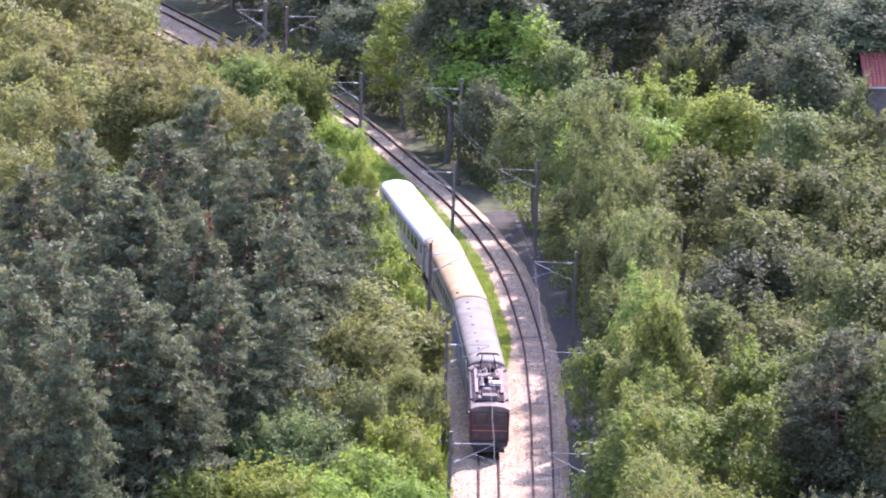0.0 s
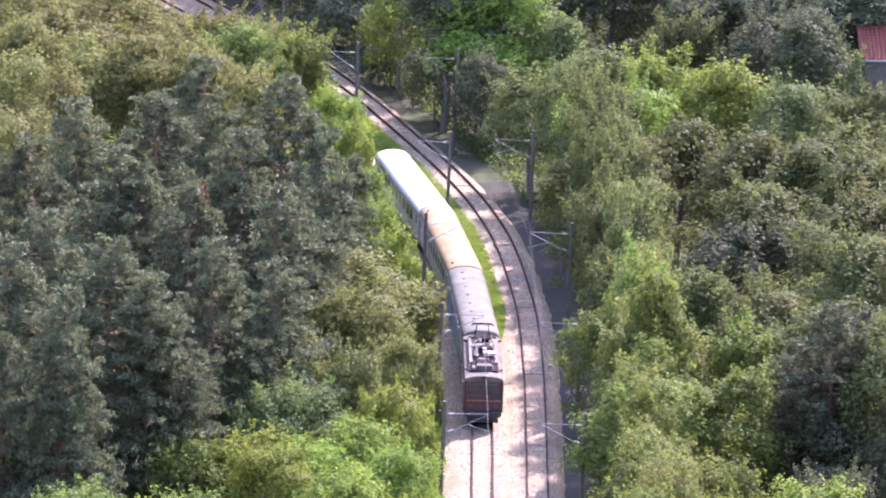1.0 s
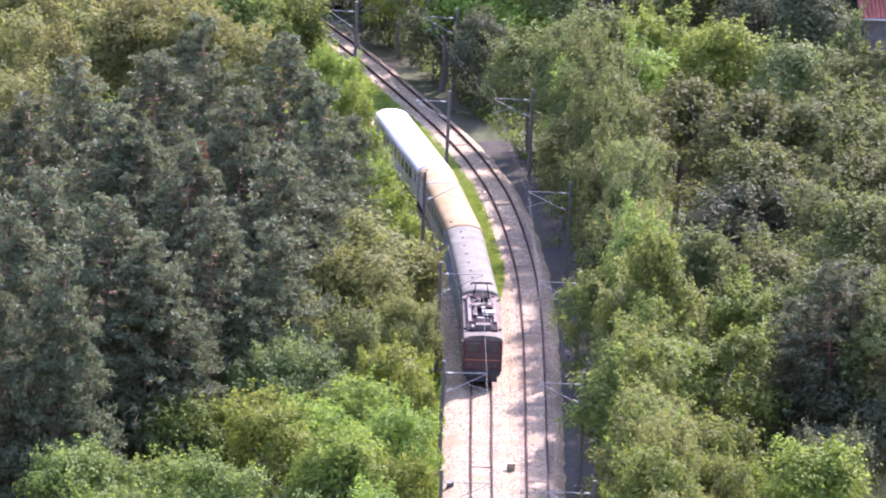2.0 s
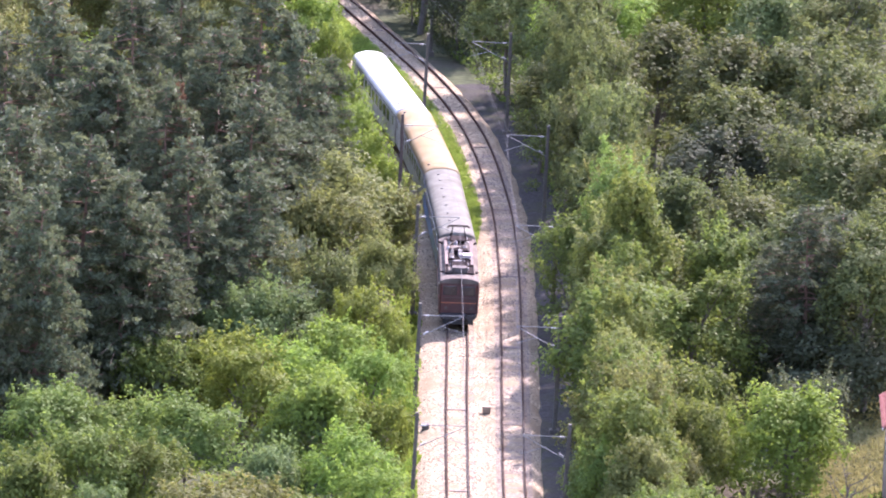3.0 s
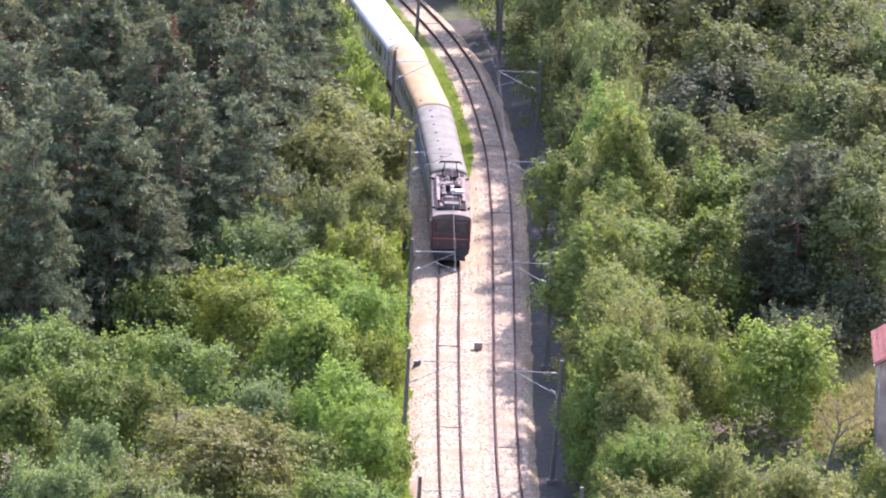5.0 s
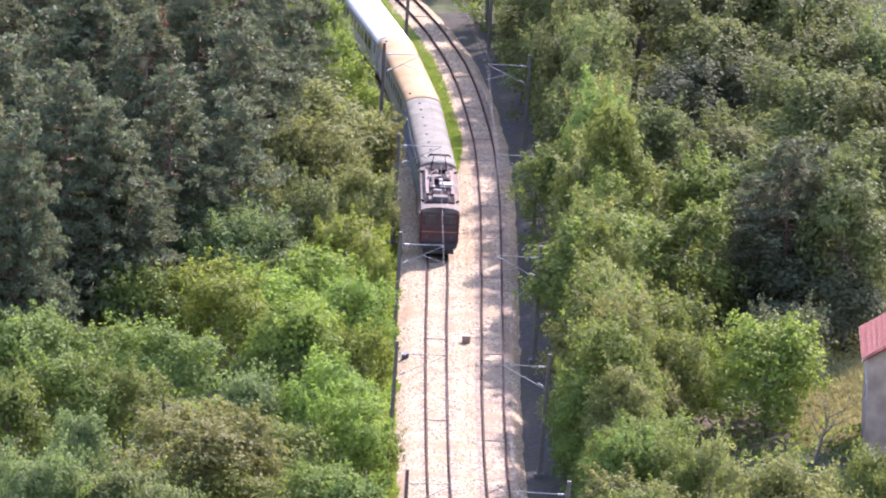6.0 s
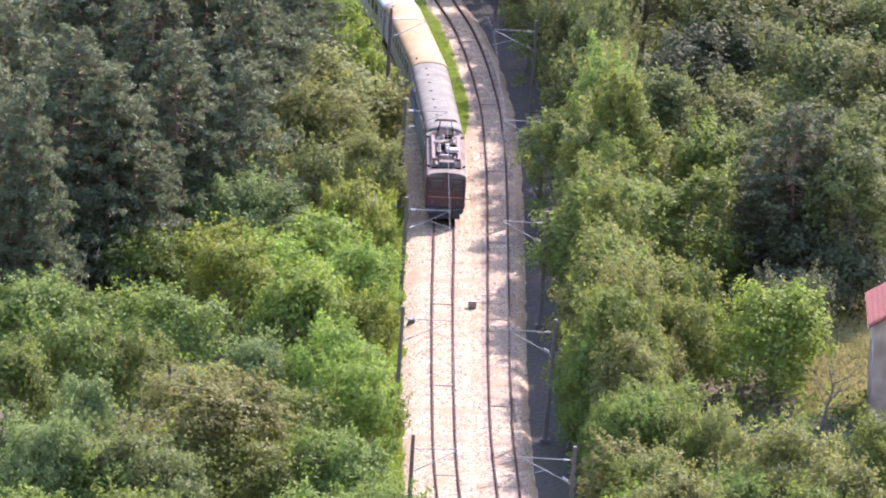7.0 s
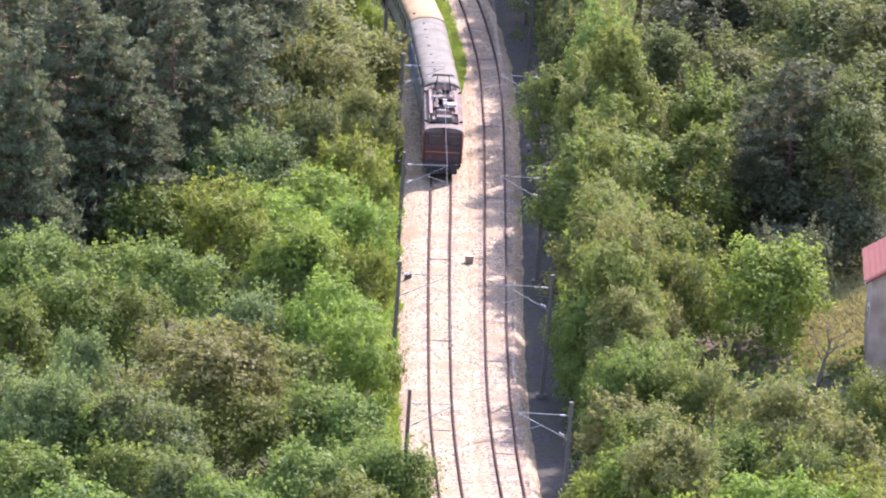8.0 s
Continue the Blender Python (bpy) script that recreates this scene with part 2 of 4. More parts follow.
tagged(between("verge", 660, 800, 2.0, -1.7, -0.42, SOIL), "grown-over wedge of soil between two diverging tracks", "verge", kind="structure")

# ---- tracks ----
GAUGE = 1.435


def rail_mesh(name, line, off, ya, yb, parent, material, half, z0, z1):
    bm = bmesh.new()
    rows = []
    for y in np.arange(ya, yb, 2.0):
        rows.append([beside(line, y, off + dx, z) for dx, z in ((-half, z0), (half, z0), (half, z1), (-half, z1))])
    loft(bm, rows)
    return part(name, bm, material, parent)


def sleeper_mesh():
    bm = bmesh.new()
    box(bm, 0, 0, -0.273, 2.5, 0.24, 0.14)
    mesh = bpy.data.meshes.new("sleeper")
    bm.to_mesh(mesh)
    bm.free()
    mesh.materials.append(SLEEPER)
    return mesh


def track(line, joints, label):
    thing = empty("railway_track", line_x(line, 640), 640, -0.2, label=label, category="track", group="railway tracks")
    at = thing.matrix_basis.inverted()
    made = []
    for side in (-1, 1):
        off = side * (GAUGE / 2 + 0.035)
        made.append(rail_mesh("rail_foot", line, off, 508, 890, None, RUST_STEEL, 0.075, -0.2, -0.165))
        made.append(rail_mesh("rail_web", line, off, 508, 890, None, RUST_STEEL, 0.035, -0.17, -0.03))
        made.append(rail_mesh("rail_head", line, off, 508, 890, None, RUST_STEEL, 0.055, -0.035, -0.006))
        made.append(rail_mesh("running_surface", line, off, 508, 890, None, BRIGHT_STEEL, 0.022, -0.006, 0.002))
        for y in joints:
            p, way = beside(line, y, off), line_way(line, y)
            bm = bmesh.new()
            turn = Matrix.Rotation(math.atan2(-way.x, way.y), 4, "Z")
            box(bm, p.x, p.y, -0.085, 0.13, 0.9, 0.09, 0.01, turn)
            made.append(part("joint_plate", bm, RUST_STEEL))
    for y in joints:
        p, way = beside(line, y, 0), line_way(line, y)
        bm = bmesh.new()
        turn = Matrix.Rotation(math.atan2(-way.x, way.y), 4, "Z")
        box(bm, p.x, p.y, -0.205, 1.75, 0.28, 0.1, 0.02, turn)
        made.append(part("joint_sleeper", bm, SLEEPER))
    for o in made:
        o.parent = thing
        o.matrix_basis = at @ o.matrix_basis
    return thing


left_track = track(LEFT, [543.5, 568.9, 594.2, 619, 644.5, 669.5, 694.5, 719.5, 744.5, 769.5], "single line of rusty rails on pale stone ballast, carrying a train")
right_track = track(RIGHT, [538, 563.5, 589, 615, 640, 665, 690, 715, 740, 765], "curving line of rusty rails on pale ballast, dappled with shade")

# ---- catenary masts ----


def mast(x, y, h, lean, arm, line, material, label, arms=True):
    """A mast with a bracket over the line; arm: the bracket's reach, signed."""
    thing = empty("catenary_mast", x, y, -0.8, label=label, category="mast", group="catenary masts")
    bm = bmesh.new()
    rings = []
    for k in range(5):
        z = h * k / 4 + 0.8 * (k == 4)
        r = 0.165 - 0.045 * k / 4
        rings.append([(lean * z + r * a, r * b * 1.2, z) for a, b in ((-1, -0.7), (-0.7, -1), (0.7, -1), (1, -0.7), (1, 0.7), (0.7, 1), (-0.7, 1), (-1, 0.7))])
    loft(bm, rings)
    part("pole", bm, material, thing)
    bm = bmesh.new()
    box(bm, 0, 0, 0.25, 0.7, 0.7, 0.5, 0.05)
    part("footing", bm, CONCRETE, thing)
    if arms:
        top = h - 0.1
        end = lean * top + arm
        s = 1 if arm > 0 else -1
        bm = bmesh.new()
        tube(bm, (lean * top, 0, top), (end, 0, top + 0.05), 0.026)
        part("top_tube", bm, GALV, thing)
        bm = bmesh.new()
        tube(bm, (lean * 6, 0, h - 1.7), (end, 0, top), 0.026)
        part("strut", bm, GALV, thing)
        bm = bmesh.new()
        tube(bm, (end - s * 1.6, 0, h - 0.8), (end + s * 0.15, 0, h - 1.35), 0.018)
        part("registration_arm", bm, GALV, thing)
        for z, d in ((top, 0.35), (h - 1.55, 0.35)):
            bm = bmesh.new()
            for k in range(4):
                bmesh.ops.create_cone(bm, cap_ends=True, segments=10, radius1=0.085, radius2=0.06, depth=0.06, matrix=Matrix.Translation((lean * top + s * (d + 0.09 * k), 0, z + 0.12 * (z < top) * (1 + 0.4 * k))) @ Matrix.Rotation(radians(90), 4, "Y"))
            part("insulator", bm, CERAMIC, thing)
    return Vector((x + lean * h + arm, y, h - 0.9))


GREY_MAST = "tall weathered concrete catenary mast with bracket arm beside the track"
RUST_MAST = "tall brown rusty catenary mast with bracket arm beside the track"
left_ends = [mast(x, y, 8.0, lean, arm, LEFT, mat, lab) for x, y, lean, arm, mat, lab in (
    (-0.95, 546.7, 0.01, 2.9, RUST_POLE, RUST_MAST), (-2.2, 582.6, 0.02, 3.3, CONCRETE, GREY_MAST), (-2.4, 617.0, 0.02, 3.1, CONCRETE, GREY_MAST),
    (-2.95, 651.4, 0.015, 3.2, CONCRETE, GREY_MAST), (-4.5, 686.3, 0.005, 2.9, RUST_POLE, RUST_MAST))]
right_ends = [mast(x, y, 8.0, lean, arm, RIGHT, mat, lab) for x, y, lean, arm, mat, lab in (
    (9.3, 545.6, 0.02, -3.3, CONCRETE, GREY_MAST), (8.0, 580.8, 0.04, -3.1, CONCRETE, GREY_MAST), (7.7, 614.6, 0.015, -3.1, CONCRETE, GREY_MAST),
    (7.6, 649.5, 0.015, -3.1, CONCRETE, GREY_MAST), (7.0, 684, 0.01, -3.3, CONCRETE, GREY_MAST), (4.0, 723, 0.005, -3.2, CONCRETE, GREY_MAST))]
right_ends.append(mast(-2.75, 757.0, 8.6, 0.02, -2.8, RIGHT, CONCRETE, GREY_MAST))
left_ends.append(mast(-3.0, 721.1, 8.0, 0.02, -2.8, LEFT, CONCRETE, GREY_MAST))
left_ends.append(mast(-11.4, 762.0, 8.0, 0.0, -2.4, LEFT, CONCRETE, GREY_MAST))
left_ends.append(mast(-20.8, 796.0, 8.4, 0.0, -2.6, LEFT, CONCRETE, GREY_MAST))
right_ends.append(mast(-18.8, 793.2, 8.4, 0.0, 2.8, RIGHT, RUST_POLE, RUST_MAST))


def wire(ends, drop, sag, radius, label):
    """A wire hung from bracket to bracket."""
    curve = bpy.data.curves.new("overhead_wire", "CURVE")
    curve.dimensions, curve.bevel_depth, curve.bevel_resolution = "3D", radius, 1
    line = curve.splines.new("POLY")
    pts = []
    for a, b in zip(ends, ends[1:]):
        for k in range(12):
            s = k / 12
            p = a.lerp(b, s)
            pts.append((p.x, p.y, p.z + drop - sag * 4 * s * (1 - s)))
    pts.append((*ends[-1][:2], ends[-1].z + drop))
    line.points.add(len(pts) - 1)
    for q, p in zip(line.points, pts):
        q.co = (*p, 1)
    curve.materials.append(COPPER)
    tagged(new("overhead_wire", curve), label, "wire", "overhead wires")


for ends in (left_ends, right_ends):
    wire(ends, 0.75, 0.9, 0.009, "thin sagging messenger wire hung between the masts")
    wire(ends, -0.45, 0.05, 0.009, "thin grey contact wire over the rails")

# ---- plants ----
rng = np.random.default_rng(7)


def unit(n, up=0.0):
    v = rng.normal(size=(n, 3))
    v[:, 2] += up
    return v / np.linalg.norm(v, axis=1)[:, None]


def leaves(name, at, normal, length, width, droop=0.25):
    """One pointed leaf spray for each place."""
    n = len(at)
    side = np.cross(normal, unit(n))
    side /= np.linalg.norm(side, axis=1)[:, None] + 1e-9
    along = np.cross(side, normal)
    ln = (length * rng.uniform(0.6, 1.4, n))[:, None]
    wd = (width * rng.uniform(0.7, 1.3, n))[:, None]
    v = np.empty((n, 3, 3))
    v[:, 0] = at - along * ln * 0.4 - side * wd / 2
    v[:, 1] = at - along * ln * 0.4 + side * wd / 2
    v[:, 2] = at + along * ln * 0.6 + normal * wd * droop
    mesh = bpy.data.meshes.new(name)
    mesh.from_pydata(v.reshape(-1, 3), [], np.arange(3 * n).reshape(-1, 3))
    mesh.materials.append(LEAF_GREEN)
    return mesh


def broad_crown(n, w, h, low, lobes, size, lobe=0.13):
    """An uneven crown of many leaf clumps, w wide, from low to h, with gaps between them."""
    mid, half = (low + h) / 2, (h - low) / 2
    d = unit(lobes, 0.25)
    bulge = 1 + 0.2 * np.sin(d[:, 0] * 3.1 + rng.uniform(0, 6)) + 0.16 * np.cos(d[:, 1] * 4.3 + d[:, 2] * 3 + rng.uniform(0, 6))
    c = d * (rng.uniform(0.3, 1.0, lobes) ** 0.4 * bulge * 0.82)[:, None] * np.array([w / 2, w / 2, half]) + (0, 0, mid)
    taper = rng.uniform(-0.1, 0.35)
    c[:, :2] *= (1.06 - taper * np.clip((c[:, 2] - mid) / half, -0.4, 1))[:, None]
    c[:, 2] = np.maximum(c[:, 2], low + 0.3)
    r = w * lobe * rng.uniform(0.6, 1.4, lobes)
    pick = rng.choice(lobes, n * 2, p=r**2 / (r**2).sum())
    d = unit(n * 2, 0.3)
    at = c[pick] + d * (r[pick] * rng.uniform(0.55, 1.15, n * 2))[:, None] * np.array([1, 1, 0.8])
    stray = rng.random(n * 2) < 0.18
    at[stray] += rng.normal(size=(int(stray.sum()), 3)) * w * 0.055
    out = (at - (0, 0, mid - half * 0.3)) / (w / 2, w / 2, half)
    keep = (np.linalg.norm(out, axis=1) > rng.uniform(0.4, 0.8, n * 2)) & (at[:, 2] > low - 0.2)
    at, d, out = at[keep][:n], d[keep][:n], out[keep][:n]
    shoots, per = 20, max(20, n // 260)
    high = c[np.argsort(c[:, 2])[-shoots * 3 // 2:]]
    start = high[rng.integers(0, len(high), shoots)]
    rise = (start - (0, 0, mid)) * (0.5, 0.5, 0.1)
    rise = rise / (np.linalg.norm(rise, axis=1)[:, None] + 0.3) + (0, 0, 1.0)
    span = rng.uniform(0.5, 1.2, shoots) * w * 0.2
    s = rng.uniform(0.3, 1.0, (shoots, per))
    whip = start[:, None, :] + rise[:, None, :] * (span[:, None] * s)[:, :, None]
    whip = whip.reshape(-1, 3) + rng.normal(size=(shoots * per, 3)) * 0.13
    at = np.concatenate([at, whip])
    d = np.concatenate([d, unit(len(whip))])
    out = np.concatenate([out, unit(len(whip), 0.5)])
    normal = d * 0.6 + out * 0.5 + unit(len(at)) * 0.6 + (0, 0, 0.2)
    normal /= np.linalg.norm(normal, axis=1)[:, None]
    return leaves("crown", at, normal, size, size * 0.75), c, r


def limb_mesh(h, top, centres, girth, reach=0.8):
    """A tapered, slightly bent trunk with limbs that reach into the crown's lobes."""
    bm = bmesh.new()
    pts = [Vector((0.12 * math.sin(k * 1.7) * girth * 4, 0.12 * math.cos(k * 2.1) * girth * 4, top * k / 5 - 0.3 * (k == 0))) for k in range(6)]
    for k in range(5):
        tube(bm, pts[k], pts[k + 1], girth * (1 - 0.15 * k), girth * (1 - 0.15 * (k + 1)), 7)
    for c in centres[:10]:
        c = Vector(c)
        start = pts[2 + int(rng.integers(0, 3))]
        bend = start.lerp(c, 0.5) + Vector((0, 0, 0.3))
        tube(bm, start, bend, girth * 0.4, girth * 0.25, 5)
        tube(bm, bend, start.lerp(c, reach + 0.3), girth * 0.25, girth * 0.06, 5)
    mesh = bpy.data.meshes.new("trunk")
    bm.to_mesh(mesh)
    bm.free()
    mesh.materials.append(BARK)
    return mesh


def broad_kinds():
    kinds = {}
    for name, n, w, h, low, lobes, size, girth in (("tall", 9000, 6.5, 12.0, 1.2, 95, 0.24, 0.2), ("round", 8800, 7.0, 8.0, 0.4, 85, 0.24, 0.15),
                                                   ("shrub", 6200, 5.5, 5.0, 0.0, 75, 0.21, 0.08), ("thin", 5600, 7.0, 10.0, 1.5, 70, 0.25, 0.17), ("far", 3000, 8.0, 13.0, 1.5, 80, 0.48, 0.22)):
        kinds[name] = []
        for k in range(5):
            crown, c, r = broad_crown(n, w, h, low, lobes, size)
            kinds[name].append((limb_mesh(h, h * 0.7, c, girth), crown, w, h))
    return kinds


def pine_kind(w, h):
    """A pine: whorls of drooping boughs that carry sprays of needle tufts, a cone with a ragged edge."""
    at, nor = [], []
    bm = bmesh.new()
    for k in range(6):
        tube(bm, (0, 0, h * k / 6 - 0.3), (0, 0, h * (k + 1) / 6), 0.22 * (1 - k / 6.5), 0.22 * (1 - (k + 1) / 6.5), 7)
    z = h * 0.12
    while z < h * 0.985:
        s = (z / h - 0.12) / 0.88
        full = w / 2 * (1 - s) ** 0.56
        tier = rng.uniform(0.78, 1.12)
        for b in range(4 + int(full * 1.1)):
            a = rng.uniform(0, 6.283)
            long = full * tier * rng.uniform(0.72, 1.1) + 0.2
            tip = np.array([math.cos(a) * long, math.sin(a) * long, z - long * rng.uniform(-0.1, 0.22)])
            root = np.array([0, 0, z])
            tube(bm, root, tip, 0.045, 0.015, 4)
            across = np.array([-math.sin(a), math.cos(a), 0])
            for u in rng.uniform(0.25, 1.03, max(3, int(long * 3.0))):
                q = root + (tip - root) * u + across * rng.normal() * 0.22 * long * u + rng.normal(size=3) * 0.12
                q[2] += 0.25 * u * u
                spread = unit(11, 0.6)
                at.append(q + spread * 0.24)
                nor.append(np.cross(spread, unit(11)) + spread * 0.3)
        z += rng.uniform(0.45, 0.75)
    at, nor = np.concatenate(at), np.concatenate(nor)
    nor /= np.linalg.norm(nor, axis=1)[:, None] + 1e-9
    crown = leaves("crown", at, nor, 0.44, 0.17, 0.1)
    mesh = bpy.data.meshes.new("trunk")
    bm.to_mesh(mesh)
    bm.free()
    mesh.materials.append(PINE_BARK)
    return mesh, crown, w, h


KINDS = broad_kinds()
KINDS["pine"] = [pine_kind(9.5, 18.0) for _ in range(4)]


def plant(name, kind, x, y, h, w, leaf, label, category, group, i):
    trunk, crown, w0, h0 = KINDS[kind][i % len(KINDS[kind])]
    thing = new(name)
    tagged(thing, label, category, group)
    turn = (i * 2.399) % 6.283
    thing.matrix_basis = Matrix.LocRotScale((x, y, terrain(x, y) - 0.05), Euler((0.05 * math.sin(i * 1.3), 0.05 * math.cos(i * 2.1), turn)), (w / w0 * (0.9 + 0.2 * ((i * 7) % 5) / 4), w / w0 * (0.9 + 0.2 * ((i * 3) % 5) / 4), h / h0))
    for part_name, mesh in (("trunk", trunk), ("crown", crown)):
        ob = new(part_name, mesh)
        ob.parent = thing
        if part_name == "crown":
            ob.material_slots[0].link = "OBJECT"
            ob.material_slots[0].material = leaf
    return thing


def stand(rows, leaf, label, group, name="tree", category="tree", kind=""):
    for i, (x, y, h, w) in enumerate(rows):
        form = kind or ("tall" if h > 9.5 else "round" if h > 6.5 else "shrub")
        plant("shrub" if form == "shrub" else name, form, x, y, h, w, leaf, label, "shrub" if form == "shrub" else category, group, i + len(group))


FAR_DARK = [
    (-19.0, 827.0, 11, 9.0), (-22.5, 838.0, 11, 9.0), (-27.0, 851.0, 12, 9.0), (-12.5, 827.0, 12, 10.0),
    (-16.5, 810.3, 10.0, 11.2), (-14.2, 805.8, 5.5, 6.5),
    (-11.5, 795.3, 10.0, 8.7), (11.0, 783.4, 10, 12.0), (6.9, 787.4, 10, 9.7), (15.4, 778.5, 10, 10.8),
    (21.2, 767.7, 10, 11.2), (26.0, 760.6, 10, 10.5), (30.2, 753.8, 10, 9.9), (34.0, 752.7, 10, 11.0),
    (-3.7, 767.0, 18, 10.6), (-22.7, 785.2, 6.0, 7.2), (1.2, 769.4, 18, 11.2), (18.2, 762.7, 10, 8.3),
    (23.3, 748.4, 11, 7.6), (27.4, 741.7, 12, 8.1), (-8.7, 788.4, 5.0, 6.9), (-4.5, 771.9, 6.5, 6.2),
    (-0.5, 755.7, 9, 7.2), (19.3, 676.0, 11, 8.4), (24.7, 677.1, 10, 7.9),
]
ROADSIDE_BRIGHT = [
    (-7.8, 782.6, 12.5, 8.5), (0.4, 764.2, 14, 10.6), (8.3, 721.3, 13, 7.9), (14.9, 738.4, 12, 8.1),
    (20.5, 732.6, 12, 9.1), (11.9, 728.8, 12, 8.0),
]
ROADSIDE_RIGHT = [
    (6.4, 762.2, 11, 6.4), (16.5, 759.3, 9, 6.6), (29.5, 743.6, 8, 6.0), (27.5, 741.1, 8, 6.5),
    (3.9, 738.3, 11, 7.0), (9.9, 743.5, 12, 8.1), (25.2, 727.7, 11, 8.0), (31.6, 721.9, 11, 7.9),
]
RIGHT_OLIVE = [
    (16.1, 708.6, 13, 9.3), (10.7, 700.1, 13, 9.2), (27.4, 697.1, 14, 11.2), (8.8, 688.6, 11, 6.5),
    (31.3, 690.8, 13, 8.6), (16.6, 650.6, 12, 7.6), (13.7, 631.3, 13, 9.3), (28.0, 652.4, 14, 9.1),
    (15.6, 585.6, 7, 5.2), (11.6, 592.6, 11, 7.4), (23.6, 553.1, 9, 6.9), (19.1, 560.4, 8, 5.4),
    (26.8, 547.6, 8, 6.5),
]
RIGHT_GREEN = [
    (21.0, 696.2, 14, 9.7), (21.1, 680.2, 13, 9.4), (6.7, 706.6, 10.5, 5.7), (12.4, 654.1, 13, 9.6),
    (22.5, 648.4, 12, 6.6), (20.8, 632.4, 12, 7.4), (8.9, 644.0, 10, 5.7), (11.1, 613.2, 12, 9.0),
    (17.6, 619.9, 11, 8.2), (10.8, 582.3, 8, 6.0), (17.6, 600.3, 9, 7.1), (11.4, 577.6, 9, 6.4),
    (16.6, 590.4, 9, 6.5), (14.8, 572.7, 8, 6.3), (15.4, 560.1, 8, 6.2), (20.4, 549.4, 7, 6.1),
    (17.8, 544.9, 7, 6.0), (24.6, 544.7, 7, 6.4), (29.5, 561.3, 7, 5.8), (11.5, 567.5, 6, 4.6),
    (14.8, 555.9, 6, 5.8), (12.8, 546.5, 6, 4.9),
]
RIGHT_PINES = [(25.7, 622.5, 15, 10.5), (23.1, 625.8, 12, 7.3), (27.4, 626.5, 14, 9.5)]
RIGHT_DARK = [
    (28.8, 617.4, 6.5, 9.1), (24.6, 599.3, 8, 5.7),
]
RIGHT_BRIGHT = [
    (23.7, 593.4, 9, 8.7), (14.2, 542.2, 7, 7.2), (27.1, 541.0, 6, 6.8), (21.3, 538.9, 6, 6.8),
    (16.6, 534.4, 6, 6.3), (11.0, 541.4, 5.0, 4.8), (24.1, 537.3, 6, 6.4),
]
LEFT_YELLOW = [
    (-38.5, 767.4, 13, 11.7), (-32.6, 768.2, 12, 9.5), (-43.0, 775.7, 13, 10.2), (-39.7, 736.0, 12, 8.6),
    (-33.3, 742.4, 12, 9.2), (-26.9, 764.6, 10, 7.8), (-29.7, 795.9, 5.25, 6.3), (-27.9, 740.5, 11, 7.6),
    (-39.2, 709.8, 12, 7.8), (-36.0, 728.4, 12, 6.9),
]
LEFT_GREEN = [
    (-21.7, 756.8, 11, 7.7), (-17.9, 763.0, 9.5, 7.2), (-17.2, 764.6, 8, 5.0), (-19.2, 758.5, 9, 6.1),
]
RIGHT_EDGE = [
    (32.3, 646.9, 14, 9.0), (30.0, 619.3, 14, 8.6), (32.2, 629.5, 7, 7.9), (29.0, 628.2, 8, 8.3),
    (31.2, 630.7, 14, 8.3), (33.9, 671.5, 13, 8.3), (33.0, 639.8, 6.5, 7.0), (27.0, 665.0, 13, 9.2),
    (30.7, 672.4, 13, 9.3), (24.9, 634.6, 12, 7.9), (20.6, 643.8, 12, 8.0),
]
PATH_TREES = [
    (-19.4, 764.8, 9, 6.1), (-23.0, 784.0, 7.0, 6.3), (-18.4, 770.1, 8, 6.2), (-24.1, 776.5, 8.5, 6.2),
    (-21.4, 763.9, 9.75, 6.7), (-24.0, 752.2, 11, 6.6), (-26.4, 777.7, 8.25, 6.2), (-18.8, 771.7, 8, 5.6),
    (-30.0, 742.8, 13, 8.1), (-25.9, 738.0, 12, 8.1), (-20.1, 736.1, 12, 7.5), (-36.3, 753.1, 13, 8.8),
    (-39.4, 747.0, 13, 8.2), (-34.2, 783.0, 12, 8.0), (-39.5, 785.5, 13, 9.1),
]
PINES = [
    (-22.0, 691.2, 20, 12.2), (-16.6, 691.2, 19, 11.5), (-25.0, 677.1, 20, 12.0), (-31.4, 671.3, 20, 12.6),
    (-27.7, 654.2, 20, 13.0), (-25.2, 654.1, 19, 11.6), (-34.6, 657.8, 20, 12.3), (-18.8, 662.4, 20, 11.1),
    (-13.4, 673.8, 18, 9.1), (-31.6, 627.2, 20, 12.5), (-21.6, 644.5, 19, 11.4), (-16.2, 647.4, 19, 11.5),
    (-33.8, 614.5, 20, 11.6), (-27.1, 617.4, 20, 12.3), (-23.7, 615.5, 18, 9.7), (-29.2, 604.0, 19, 10.7),
    (-13.5, 658.8, 16, 8.9), (-18.9, 628.4, 18, 10.5), (-11.0, 688.6, 13, 6.5), (-14.9, 632.6, 16, 9.9),
    (-33.4, 601.5, 17, 9.5), (-21.4, 618.4, 15, 9.1), (-11.7, 660.9, 13, 7.6),
]
LINE_BRIGHT = [
    (-13.2, 744.3, 8, 5.4), (-11.0, 727.5, 8, 4.8), (-9.7, 712.7, 7.5, 4.7), (-8.4, 700.9, 7, 5.1),
    (-7.3, 691.8, 6.5, 4.6), (-5.6, 688.1, 5, 3.5),
]
OPEN_OLIVE = [(-8.2, 664.5, 10, 10.0), (-9.6, 655.0, 8.5, 7.5)]
LEFT_OLIVE = [
    (-11.1, 654.7, 9, 6.2), (-5.2, 665.1, 7, 4.4), (-5.4, 648.3, 7, 5.2),
    (-14.9, 557.8, 10, 9.5), (-12.4, 562.5, 9, 7.5), (-13.3, 642.6, 8, 5.7),
]
